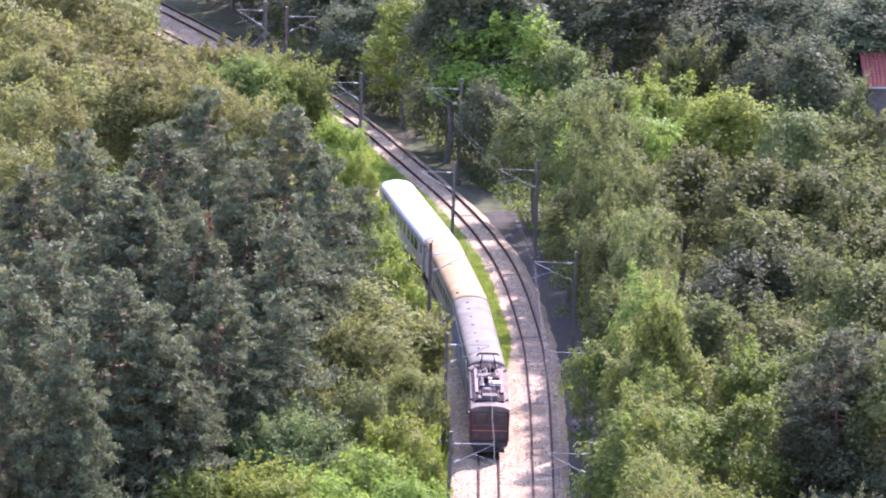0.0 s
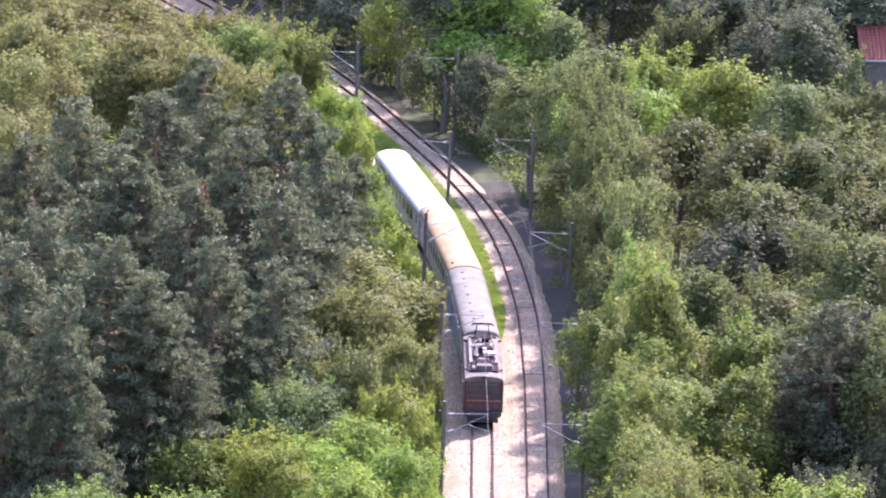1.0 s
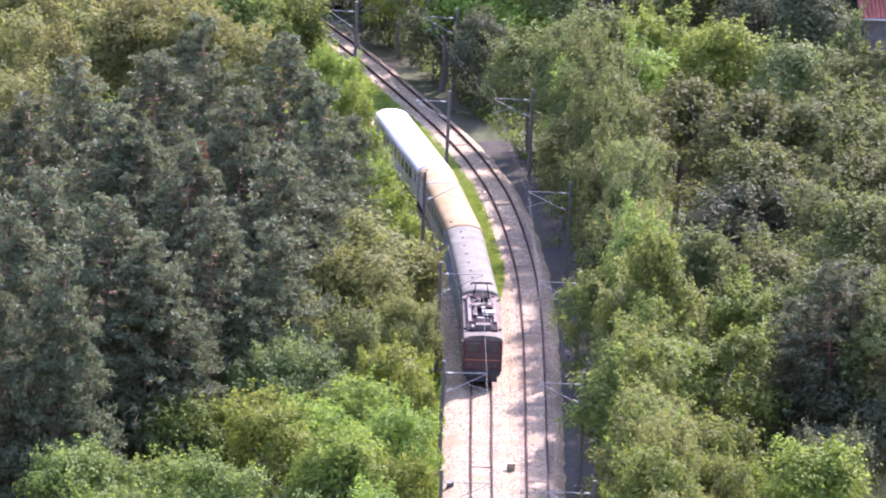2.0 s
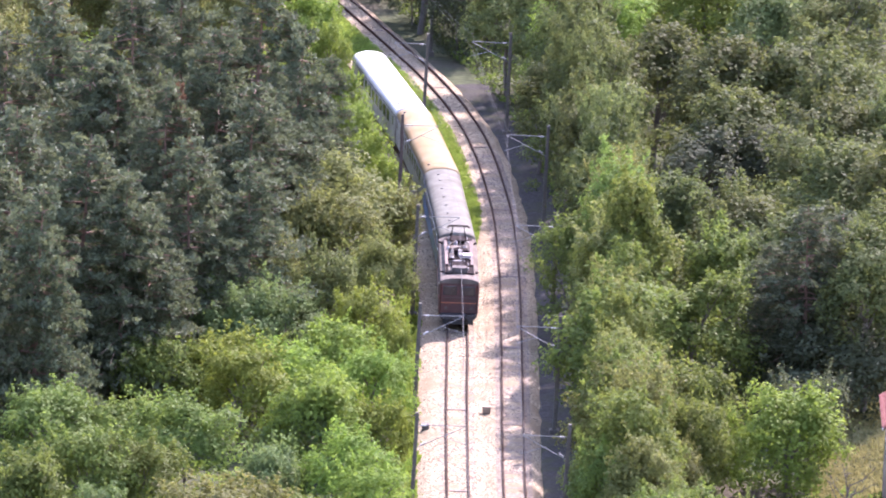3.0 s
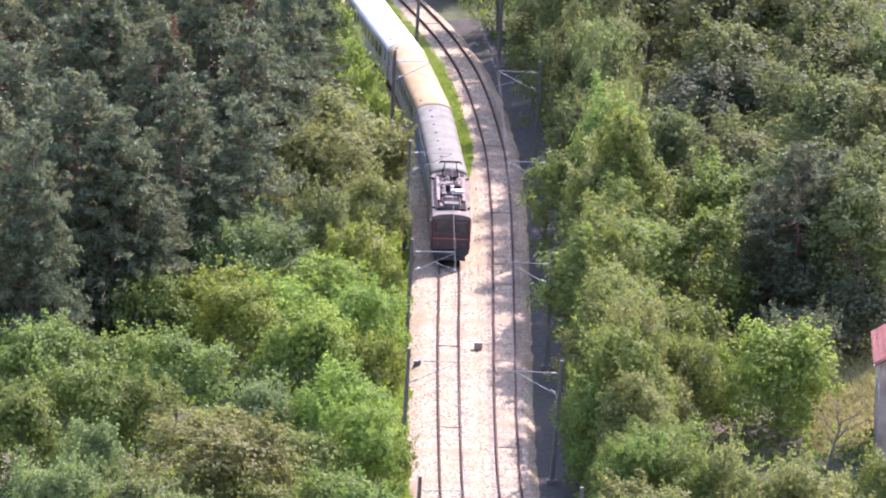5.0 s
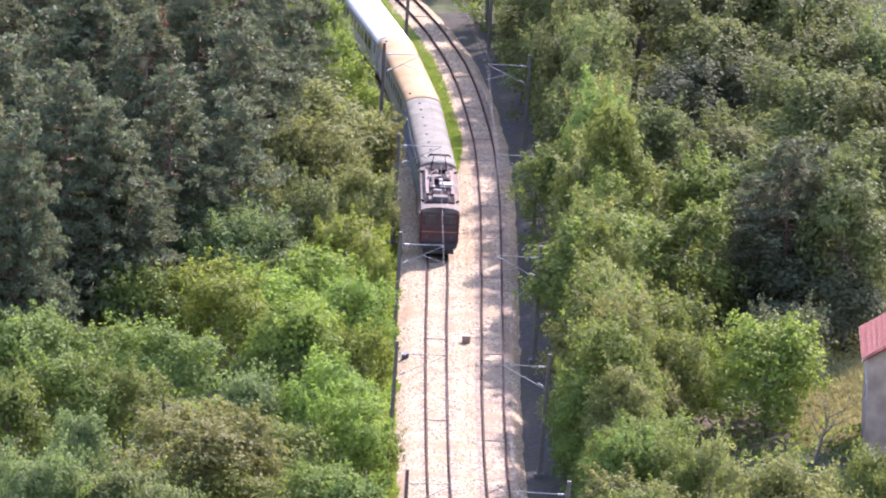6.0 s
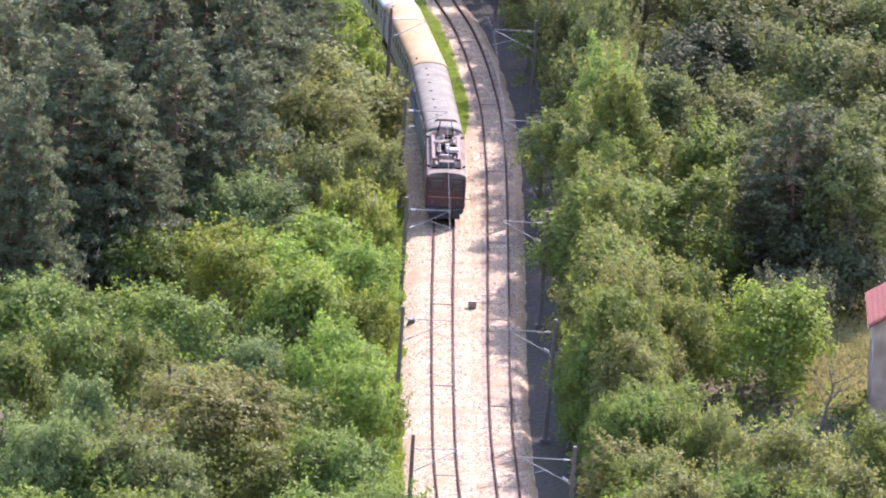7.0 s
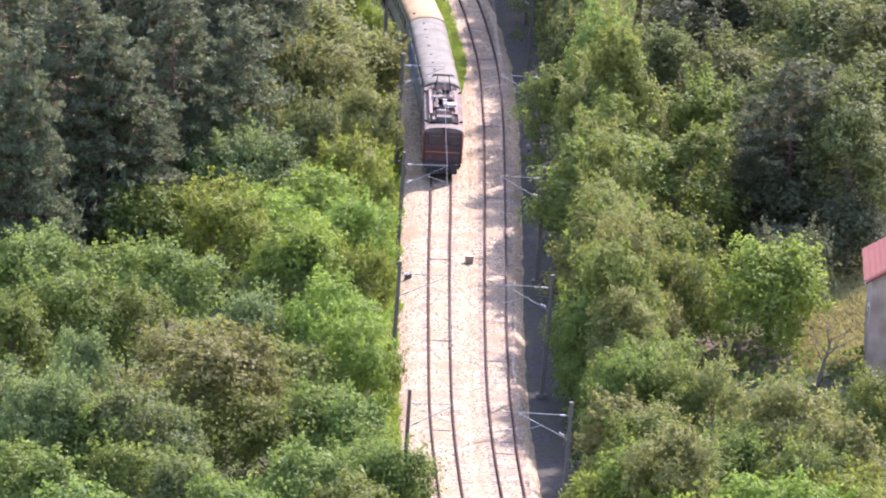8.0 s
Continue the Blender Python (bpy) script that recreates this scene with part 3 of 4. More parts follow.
LEFT_GREY = [
    (-15.4, 626.5, 8, 6.4), (-11.7, 629.6, 7, 6.5), (-9.0, 635.1, 8, 6.5), (-17.4, 625.1, 7, 5.1),
    (-20.2, 547.9, 8, 6.9), (-24.9, 545.9, 9, 6.1), (-16.6, 548.2, 7, 5.7), (-14.7, 537.9, 6, 6.0),
    (-22.6, 567.0, 7, 4.6), (-9.5, 597.6, 6, 6.2), (-11.9, 585.1, 6, 5.2),
]
LEFT_BRIGHT = [
    (-25.7, 616.3, 6, 2.7), (-23.8, 615.3, 6, 2.3), (-6.3, 628.3, 7, 6.9), (-8.3, 621.2, 6, 6.8),
    (-4.2, 626.2, 5, 3.7), (-16.3, 618.4, 6, 7.3), (-21.0, 614.1, 6, 6.3), (-11.8, 615.2, 6, 6.8),
    (-27.5, 594.4, 7, 8.3), (-22.4, 596.4, 6, 7.0), (-14.7, 608.1, 7, 7.6), (-8.8, 597.9, 8, 7.5),
    (-5.1, 610.4, 7, 6.3), (-4.8, 598.9, 6, 5.0), (-6.5, 585.4, 7, 6.5), (-5.3, 572.7, 7, 6.6),
    (-18.0, 593.1, 7, 7.4), (-24.3, 577.1, 8, 8.1), (-27.8, 573.0, 8, 7.2), (-20.1, 579.0, 7, 6.4),
]
LEFT_FRONT = [
    (-9.5, 569.2, 6, 7.1), (-3.2, 575.0, 5, 3.8), (-7.0, 557.3, 6, 6.6), (-4.7, 555.0, 6, 6.4),
    (-22.7, 546.9, 7, 7.7), (-11.3, 554.9, 6, 7.0), (-18.0, 540.1, 6, 7.2), (-24.2, 534.9, 7, 7.5),
    (-7.3, 540.9, 6, 7.2), (-3.4, 548.8, 5, 5.7), (-0.9, 547.8, 3.5, 2.4), (-12.0, 532.8, 6, 7.1),
    (-21.0, 529.5, 6, 7.5), (-4.3, 536.8, 5, 6.8), (-1.4, 546.0, 5.5, 5.2), (-0.6, 533.5, 4.5, 4.6),
]
# the slope's shade on these trees is in their leaf colour
stand(FAR_DARK, LEAF_SHADE, "broadleaf tree behind the line, leaves coloured dark for deep shade", "shaded trees behind the line")
stand(ROADSIDE_BRIGHT, LEAF_BRIGHT, "fresh green broadleaf tree beside the railway curve", "green trees along the outer curve")
stand(ROADSIDE_RIGHT, LEAF_GREY, "pale grey-green broadleaf tree beside the railway curve", "trees along the outer curve")
# beyond y 645 the wood's front shadow is put into the leaf colour
stand([r for r in RIGHT_OLIVE if r[1] > 645], LEAF_SHADE_DEEP, "broadleaf tree with a dense crown, leaves darkened for shade", "deep green wood behind")
stand([r for r in RIGHT_OLIVE if r[1] <= 645], LEAF_OLIVE, "olive-green broadleaf tree with a dense uneven crown", "olive wood beside the line")
stand([r for r in RIGHT_GREEN if r[1] > 645], LEAF_SHADE_DEEP, "rounded tree in a dense wood, leaves darkened for shade", "deep green wood behind")
stand([r for r in RIGHT_GREEN if r[1] <= 645], LEAF_GREEN, "mid-green broadleaf tree in a dense wood", "green wood beside the line")
stand(RIGHT_PINES, NEEDLES, "dark broad pine with drooping boughs above dead branches", "pines near the barn", name="pine_tree", kind="pine")
# shade on these crowns is coloured in as well
stand(RIGHT_DARK, LEAF_SHADE, "dense broadleaf tree, leaves coloured dark for shade", "dark trees in the wood")
stand(RIGHT_BRIGHT, LEAF_BRIGHT, "bright sunlit green rounded tree near the barn", "bright trees near the barn")
stand(LEFT_YELLOW, LEAF_YELLOW, "yellowing thin-crowned broadleaf tree with visible branches", "yellowing trees above the line", kind="thin")
stand(LEFT_GREEN, LEAF_GREEN, "mid-green broadleaf tree above the track", "green trees above the track")
stand(PINES, NEEDLES, "tall dark grey-green pine with tiered boughs", "pine stand", name="pine_tree", kind="pine")
stand(LINE_BRIGHT, LEAF_BRIGHT, "bright green sunlit young tree leaning over the track", "young trees along the ballast")
stand(OPEN_OLIVE, LEAF_OLIVE, "olive-green tree with an open crown and dark limbs", "open olive trees", kind="thin")
stand([(-21.7, 647.5, 18.4, 4.2)], NEEDLES_RUSTY, "small dying pine with rusty red needles", "dying pines", name="pine_tree", kind="pine")
stand(LEFT_OLIVE, LEAF_OLIVE, "olive-green open-crowned tree with dark branches", "olive trees below the pines")
stand(LEFT_GREY, LEAF_GREY, "grey-green bushy young tree below the pines", "grey-green thicket")
# far-left shrubs get darker leaves in place of the shade over them
stand([r for r in LEFT_BRIGHT if r[0] < -17.5], LEAF_GREEN, "bushy shrub standing in a thicket, mid-green leaves for the shade there", "green thicket below the pines")
stand([r for r in LEFT_BRIGHT if r[0] >= -17.5], LEAF_BRIGHT, "bright fresh green bushy shrub in a thicket", "bright thicket below the pines")
stand(LEFT_FRONT, LEAF_GREEN, "mid-green bushy shrub in the thicket beside the track", "thicket beside the track")
# same shadow-darkened leaves on the wood's edge
stand(RIGHT_EDGE, LEAF_SHADE_DEEP, "dense green tree of the wood near the barn, darkened for shade", "wood near the barn")
stand(PATH_TREES, LEAF_YELLOW, "yellow-green broadleaf tree above the far track", "trees above the far track")


def backdrop_wood():
    """The wood that goes on behind the line, as far as the slope can be seen."""
    k = 0
    for j, y in enumerate(np.arange(806, 872, 11)):
        for i, x in enumerate(np.arange(-62, 56, 8.5)):
            px, py = x + rng.uniform(-2.5, 2.5) + 4 * (j % 2), y + rng.uniform(-3, 3)
            if min(abs(px - line_x(LEFT, min(py, 898))), abs(px - line_x(RIGHT, min(py, 898)))) < 6:
                continue
            k += 1
            # three of four trees get the leaf colour darkened for shade
            plant("tree", "far", px, py, rng.uniform(11, 16), rng.uniform(7, 9.5), (LEAF_SHADE, LEAF_GREEN)[k % 4 == 0], "dark green tree of the wood behind the line", "tree", "wood behind the line", k)


backdrop_wood()


def shade_row():
    """The tall row that stands close along the right-hand line and shades it."""
    k = 0
    for y in np.arange(537, 735, 5.4):
        k += 1
        off = (7.6 if y < 620 else 7.0) + rng.uniform(-0.3, 0.7)
        p = beside(RIGHT, y + rng.uniform(-1.2, 1.2), off)
        h = rng.uniform(13, 17) if y > 625 else rng.uniform(10.5, 14) if y > 565 else rng.uniform(7, 10)
        # past y 655 the row takes the leaf colour darkened for shadow
        plant("tree", "tall", p.x, p.y, h, rng.uniform(5.4, 6.8), LEAF_SHADE_DEEP if y > 655 else (LEAF_GREEN, LEAF_OLIVE, LEAF_GREEN)[k % 3], "tall green tree shading the edge of the line", "tree", "row along the line", k)


shade_row()


def undergrowth(label, count, inside, material, height, size):
    """Brambles and saplings that cover the wood's floor."""
    x = rng.uniform(-58, 50, count * 3)
    y = rng.uniform(528, 830, count * 3)
    at = []
    for px, py in zip(x, y):
        if inside(px, py):
            mound = 0.5 + 0.5 * noise.noise((px * 0.35, py * 0.35, 2.0)) + 0.3 * noise.noise((px * 1.1, py * 1.1, 4.0))
            at.append((px, py, terrain(px, py) + height * max(0.05, mound) * rng.uniform(0.5, 1.0)))
            if len(at) == count:
                break
    at = np.array(at)
    n = unit(len(at), 0.9)
    mesh = leaves("undergrowth", at, n, size, size * 0.6)
    mesh.materials.clear()
    mesh.materials.append(material)
    tagged(new("undergrowth", mesh), label, "undergrowth", kind="stuff")


def right_wood(px, py):
    return px > line_x(RIGHT, py) + 4.2 and px < 44 and not (26 < px < 35 and 592 < py < 626)


def left_wood(px, py):
    return px < line_x(LEFT, py) - 3.6


undergrowth("low green brambles and saplings under the trees", 62000, right_wood, LEAF_GREEN, 1.9, 0.45)
undergrowth("low bright brambles and weeds beside the ballast", 56000, left_wood, LEAF_BRIGHT, 1.8, 0.45)


# ---- houses, path and small things ----
ROOF_TILE = surface("red_clay_tile", (0.1, 0.021, 0.013), (0.17, 0.042, 0.027), 2.5, 0.95, spots=(0.08, 0.027, 0.02), spot_scale=0.8, bump=0.2)
OLD_TILE = surface("brown_weathered_tile", (0.1, 0.07, 0.055), (0.17, 0.12, 0.1), 2.5, 0.9, bump=0.2)
PLASTER = surface("stained_grey_plaster", (0.23, 0.165, 0.115), (0.33, 0.25, 0.185), 1.2, 0.95, spots=(0.16, 0.11, 0.078), spot_scale=0.35, bump=0.3)
# house walls with their shade in the colour; the dark cabinet shares it
DARK_WALL = surface("dark_shade_wall_and_cabinet", (0.06, 0.05, 0.045), (0.11, 0.095, 0.085), 2.0, 0.9, bump=0.3)
FASCIA = surface("pale_painted_board", (0.3, 0.28, 0.26), (0.42, 0.4, 0.37), 4, 0.7, bump=0.1)
DEAD_WOOD = surface("bleached_dead_wood", (0.09, 0.078, 0.07), (0.2, 0.175, 0.16), 8, 0.9, bump=0.4)


def tile_mesh(wide, long, material):
    """One arched clay tile."""
    verts, faces = [], []
    n = 4
    for y, lift in ((0, 0.05), (long * 1.1, 0.015)):
        for top in (1, 0):
            for k in range(n + 1):
                a = math.pi * k / n
                verts.append((-wide * 0.5 * math.cos(a) * 0.98, y, lift + 0.06 * math.sin(a) - 0.02 * (1 - top)))
    m = n + 1
    for k in range(n):
        faces += [(k, k + 1, 2 * m + k + 1, 2 * m + k), (m + k + 1, m + k, 3 * m + k, 3 * m + k + 1), (k + 1, k, m + k, m + k + 1)]
    mesh = bpy.data.meshes.new("roof_tile")
    mesh.from_pydata(verts, [], faces)
    mesh.materials.append(material)
    return mesh


def house(x, y, z, turn, wide, deep, eave, rise, wall_mat, tile_mat, label, name, tiled_width):
    """A plain house; its front left corner at x, y; front wall faces -y before the turn."""
    thing = new(name)
    thing.matrix_basis = pose(x, y, z, 0, 0, turn)
    tagged(thing, label, "house")
    t = 0.35
    for part_name, cx, cy, sx, sy in (("front_wall", wide / 2, t / 2, wide, t), ("back_wall", wide / 2, deep - t / 2, wide, t)):
        bm = bmesh.new()
        box(bm, cx, cy, eave / 2 - 0.6, sx, sy, eave + 1.2, 0.03)
        part(part_name, bm, wall_mat, thing)
    for cx in (t / 2, wide - t / 2):
        bm = bmesh.new()
        loft(bm, [[(cx + s * (t / 2 - 0.003), t, -1.2), (cx + s * (t / 2 - 0.003), deep - t, -1.2), (cx + s * (t / 2 - 0.003), deep - t, eave), (cx + s * (t / 2 - 0.003), deep / 2, eave + rise * 0.94), (cx + s * (t / 2 - 0.003), t, eave)] for s in (-1, 1)])
        part("gable_wall", bm, wall_mat, thing)
    over = 0.45
    slope = math.atan2(rise, deep / 2)
    run = (deep / 2 + over) / math.cos(slope)
    for s in (-1, 1):
        bm = bmesh.new()
        turn_m = Matrix.Rotation(-s * slope, 4, "X")
        ridge = Vector((wide / 2, deep / 2, eave + rise))
        c = ridge + Vector((0, s * math.cos(slope) * run / 2, -math.sin(slope) * run / 2))
        box(bm, c.x, c.y, c.z, wide + 2 * over, run, 0.12, 0.01, turn_m)
        slab = part("roof_slab", bm, tile_mat, thing)
        if s == -1:
            mesh = tile_mesh(0.36, 0.42, tile_mat)
            base = Matrix.Translation(ridge) @ Matrix.Rotation(slope, 4, "X")
            for i in range(int(tiled_width / 0.36)):
                for j in range(int(run / 0.42)):
                    ob = new("roof_tile", mesh)
                    ob.parent = slab
                    ob.matrix_basis = base @ Matrix.Translation((-wide / 2 - over + 0.18 + 0.36 * i, -run + 0.42 * j, 0.065))
    bm = bmesh.new()
    box(bm, wide / 2, -over - 0.02, eave - rise * over * 2 / deep - 0.02, wide + 2 * over, 0.05, 0.18, 0.01)
    part("fascia", bm, FASCIA, thing)
    for k in range(2):
        bm = bmesh.new()
        box(bm, wide * (0.42 + 0.35 * k), -0.01, eave * 0.6, 1.0, 0.1, 1.2, 0.02)
        window = part("window", bm, FASCIA, thing)
        bm = bmesh.new()
        box(bm, wide * (0.42 + 0.35 * k), -0.05, eave * 0.6, 0.8, 0.06, 1.0, 0.01)
        part("pane", bm, GLASS, window)
    return thing


def cabinet(x, y, z, sx, sy, sz, material, label):
    """A small lidded trackside cabinet on a slab."""
    thing = empty("trackside_cabinet", x, y, z, label=label, category="cabinet", group="trackside cabinets")
    bm = bmesh.new()
    box(bm, 0, 0, sz / 2, sx, sy, sz, 0.03)
    part("body", bm, material, thing)
    bm = bmesh.new()
    box(bm, 0, 0, sz + 0.04, sx * 1.12, sy * 1.12, 0.08, 0.02)
    part("lid", bm, material, thing)
    bm = bmesh.new()
    box(bm, 0, -sy / 2 - 0.015, sz * 0.52, sx * 0.8, 0.03, sz * 0.75, 0.01)
    part("door", bm, material, thing)
    bm = bmesh.new()
    box(bm, 0, 0, -0.06, sx * 1.3, sy * 1.3, 0.16, 0.02)
    part("plinth", bm, CONCRETE, thing)


def bare_tree(x, y, h, tilt, i, wood, label):
    """A dead tree: trunk, limbs and twigs without leaves."""
    thing = new("dead_tree")
    tagged(thing, label, "tree", "dead trees")
    thing.matrix_basis = pose(x, y, terrain(x, y) - 0.1, 0, tilt, 40 * i)
    bm = bmesh.new()
    for k in range(4):
        tube(bm, (0.05 * (k % 2), 0, h * 0.17 * k), (0.05 * ((k + 1) % 2), 0, h * 0.17 * (k + 1)), 0.13 - 0.02 * k, 0.11 - 0.02 * k, 7)
    part("trunk", bm, wood, thing)
    for k in range(9):
        a = k * 2.4 + i
        z = h * (0.3 + 0.045 * k)
        root = Vector((0, 0, z))
        knee = root + Vector((math.cos(a), math.sin(a), 0.7)) * h * 0.16
        tip = knee + Vector((math.cos(a + 0.4), math.sin(a + 0.4), 1.1)) * h * 0.15
        bm = bmesh.new()
        tube(bm, root, knee, 0.05, 0.035, 5)
        tube(bm, knee, tip, 0.035, 0.012, 5)
        for q in range(5):
            s = knee.lerp(tip, q / 5)
            tube(bm, s, s + Vector((math.cos(a + q * 1.9), math.sin(a + q * 1.9), 0.6)) * h * 0.09, 0.018, 0.006, 4)
        part("limb", bm, wood, thing)


cabinet(2.82, 618.4, -0.28, 0.58, 0.4, 0.5, TAN_STEEL, "small weathered concrete cabinet on the ballast between tracks")
cabinet(-1.5, 613.0, -0.4, 0.5, 0.4, 0.4, DARK_WALL, "small dark trackside cabinet at the ballast edge")
bm = bmesh.new()
box(bm, -14.4, 790.6, -0.35, 1.2, 0.8, 0.3, 0.06)
tagged(part("concrete_slab", bm, FASCIA), "pale concrete slab lying beside the far track", "slab")
for i, (x, y, h, tilt) in enumerate(((26.7, 584.5, 5.5, 14), (26.4, 622.0, 4.2, -14), (25.0, 621.0, 3.6, 16), (-22.5, 779.0, 11.0, 0))):
    bare_tree(x, y, h, tilt, i, DEAD_WOOD if i in (1, 2) else BARK, "leafless dead tree with bleached grey twigs" if i in (1, 2) else "bare tree with dark leafless limbs")

# ---- the train ----
RED_PAINT = surface("faded_maroon_paint", (0.05, 0.016, 0.016), (0.1, 0.03, 0.027), 3, 0.5, spots=(0.045, 0.022, 0.022), spot_scale=0.5, bump=0.05)
STRIPE = surface("dull_orange_stripe_paint", (0.3, 0.09, 0.035), (0.42, 0.14, 0.06), 4, 0.5, bump=0.05)
BLACK = surface("sooty_black_metal", (0.012, 0.012, 0.013), (0.04, 0.037, 0.035), 5, 0.7, bump=0.2)
ROOF_CREAM = surface("dusty_cream_roof_paint", (0.1, 0.083, 0.068), (0.155, 0.13, 0.108), 3, 0.95, spots=(0.075, 0.06, 0.05), bump=0.08, gloss=0.03)
ROOF_DARK = surface("sooty_roof_deck", (0.014, 0.0105, 0.01), (0.034, 0.026, 0.024), 4, 0.95, bump=0.2, gloss=0.02)
EQUIP = surface("grey_equipment_paint", (0.07, 0.06, 0.052), (0.12, 0.104, 0.092), 6, 0.9, bump=0.1, gloss=0.04)
PORCELAIN = surface("white_porcelain", (0.3, 0.27, 0.245), (0.42, 0.385, 0.355), 6, 0.8, bump=0.03, gloss=0.1)
GLASS = surface("dark_window_glass", (0.012, 0.014, 0.017), (0.025, 0.028, 0.033), 2, 0.08, bump=0.01)
COACH_BLUE = surface("faded_blue_coach_paint", (0.035, 0.07, 0.16), (0.06, 0.115, 0.24), 2, 0.4, spots=(0.06, 0.08, 0.12), bump=0.04)
COACH_GREY = surface("grubby_grey_coach_paint", (0.12, 0.11, 0.105), (0.2, 0.185, 0.17), 2, 0.5, spots=(0.1, 0.075, 0.06), bump=0.04)
ROOF_GREY = surface("grey_coach_roof_paint", (0.088, 0.083, 0.067), (0.122, 0.115, 0.093), 1.5, 0.7, spots=(0.075, 0.069, 0.054), bump=0.05, gloss=0.04)
ROOF_TAN = surface("rust_tinted_coach_roof", (0.155, 0.098, 0.04), (0.195, 0.138, 0.07), 0.8, 0.6, spots=(0.175, 0.135, 0.08), spot_scale=0.3, bump=0.05, gloss=0.04)
ROOF_WHITE = surface("pale_silver_coach_roof", (0.3, 0.285, 0.28), (0.38, 0.365, 0.355), 1.5, 0.45, spots=(0.34, 0.32, 0.31), bump=0.04)


def section(half, floor, eave, crown, n=7):
    """Half-round roof over straight sides, from the left eave to the right."""
    pts = []
    for k in range(n + 1):
        a = math.pi * k / n
        pts.append((-half * math.cos(a), eave + (crown - eave) * math.sin(a) ** 0.75))
    return pts


def roof_shell(length, half, eave, crown, drop=0.25, n=12):
    """A curved roof whose ends bend down."""
    bm = bmesh.new()
    rows = []
    for y, f in ((-length / 2, 0.86), (-length / 2 + 0.25, 0.96), (-length / 2 + 0.8, 1.0), (0, 1.0), (length / 2 - 0.8, 1.0), (length / 2 - 0.25, 0.96), (length / 2, 0.86)):
        rows.append([(x * (0.985 + 0.015 * f), y, eave + (z - eave) * f) for x, z in section(half, 0, eave, crown, n)])
    loft(bm, rows)
    return bm


def bogie(thing, y, wheelbase, wheel):
    bm = bmesh.new()
    for s in (-1, 1):
        box(bm, s * 1.05, y, 0.62, 0.14, wheelbase + 1.1, 0.28, 0.05)
    box(bm, 0, y, 0.6, 2.1, 0.5, 0.25, 0.04)
    frame_part = part("bogie", bm, BLACK, thing)
    for dy in (-wheelbase / 2, wheelbase / 2):
        bm = bmesh.new()
        tube(bm, (-0.95, y + dy, wheel), (0.95, y + dy, wheel), 0.08, sides=10)
        for s in (-1, 1):
            tube(bm, (s * 0.68, y + dy, wheel), (s * 0.81, y + dy, wheel), wheel, sides=20)
        part("wheelset", bm, RUST_STEEL, frame_part)


def buffers(thing, y, s):
    for x in (-0.87, 0.87):
        bm = bmesh.new()
        tube(bm, (x, y, 1.05), (x, y + s * 0.45, 1.05), 0.11, sides=10)
        tube(bm, (x, y + s * 0.45, 1.05), (x, y + s * 0.52, 1.05), 0.25, sides=14)
        part("buffer", bm, BLACK, thing)


def pantograph(thing, y, raised):
    top = 0.95 if raised else 0.4
    knee = 0.35 if raised else 1.15
    bm = bmesh.new()
    box(bm, 0, y, 4.28, 1.3, 1.9, 0.07, 0.01)
    unit_part = part("pantograph", bm, ROOF_DARK, thing)
    for x in (-0.6, 0.6):
        for s in (-0.85, 0.85):
            bm = bmesh.new()
            tube(bm, (x, y + s, 4.3), (x * 0.8, y + s * knee, 4.3 + top * 0.5), 0.04)
            part("lower_arm", bm, ROOF_DARK, unit_part)
            bm = bmesh.new()
            tube(bm, (x * 0.8, y + s * knee, 4.3 + top * 0.5), (x * 0.7, y + s * 0.15, 4.3 + top), 0.03)
            part("upper_arm", bm, ROOF_DARK, unit_part)
    for s in (-0.18, 0.18):
        bm = bmesh.new()
        curve = [(-0.85, 4.16), (-0.7, 4.3), (0.7, 4.3), (0.85, 4.16)]
        loft(bm, [[(x + dx, y + s + dy, z + top + 0.02 + dz) for dx, dy, dz in ((0, -0.05, -0.03), (0, 0.05, -0.03), (0, 0.05, 0.03), (0, -0.05, 0.03))] for x, z in curve])
        part("contact_bar", bm, ROOF_DARK, unit_part)
    for x in (-0.62, 0.62):
        for s in (-0.8, 0.8):
            bm = bmesh.new()
            for k in range(3):
                bmesh.ops.create_cone(bm, cap_ends=True, segments=10, radius1=0.13, radius2=0.09, depth=0.12, matrix=Matrix.Translation((x, y + s, 4.0 + 0.1 * k)))
            part("insulator", bm, PORCELAIN, unit_part)


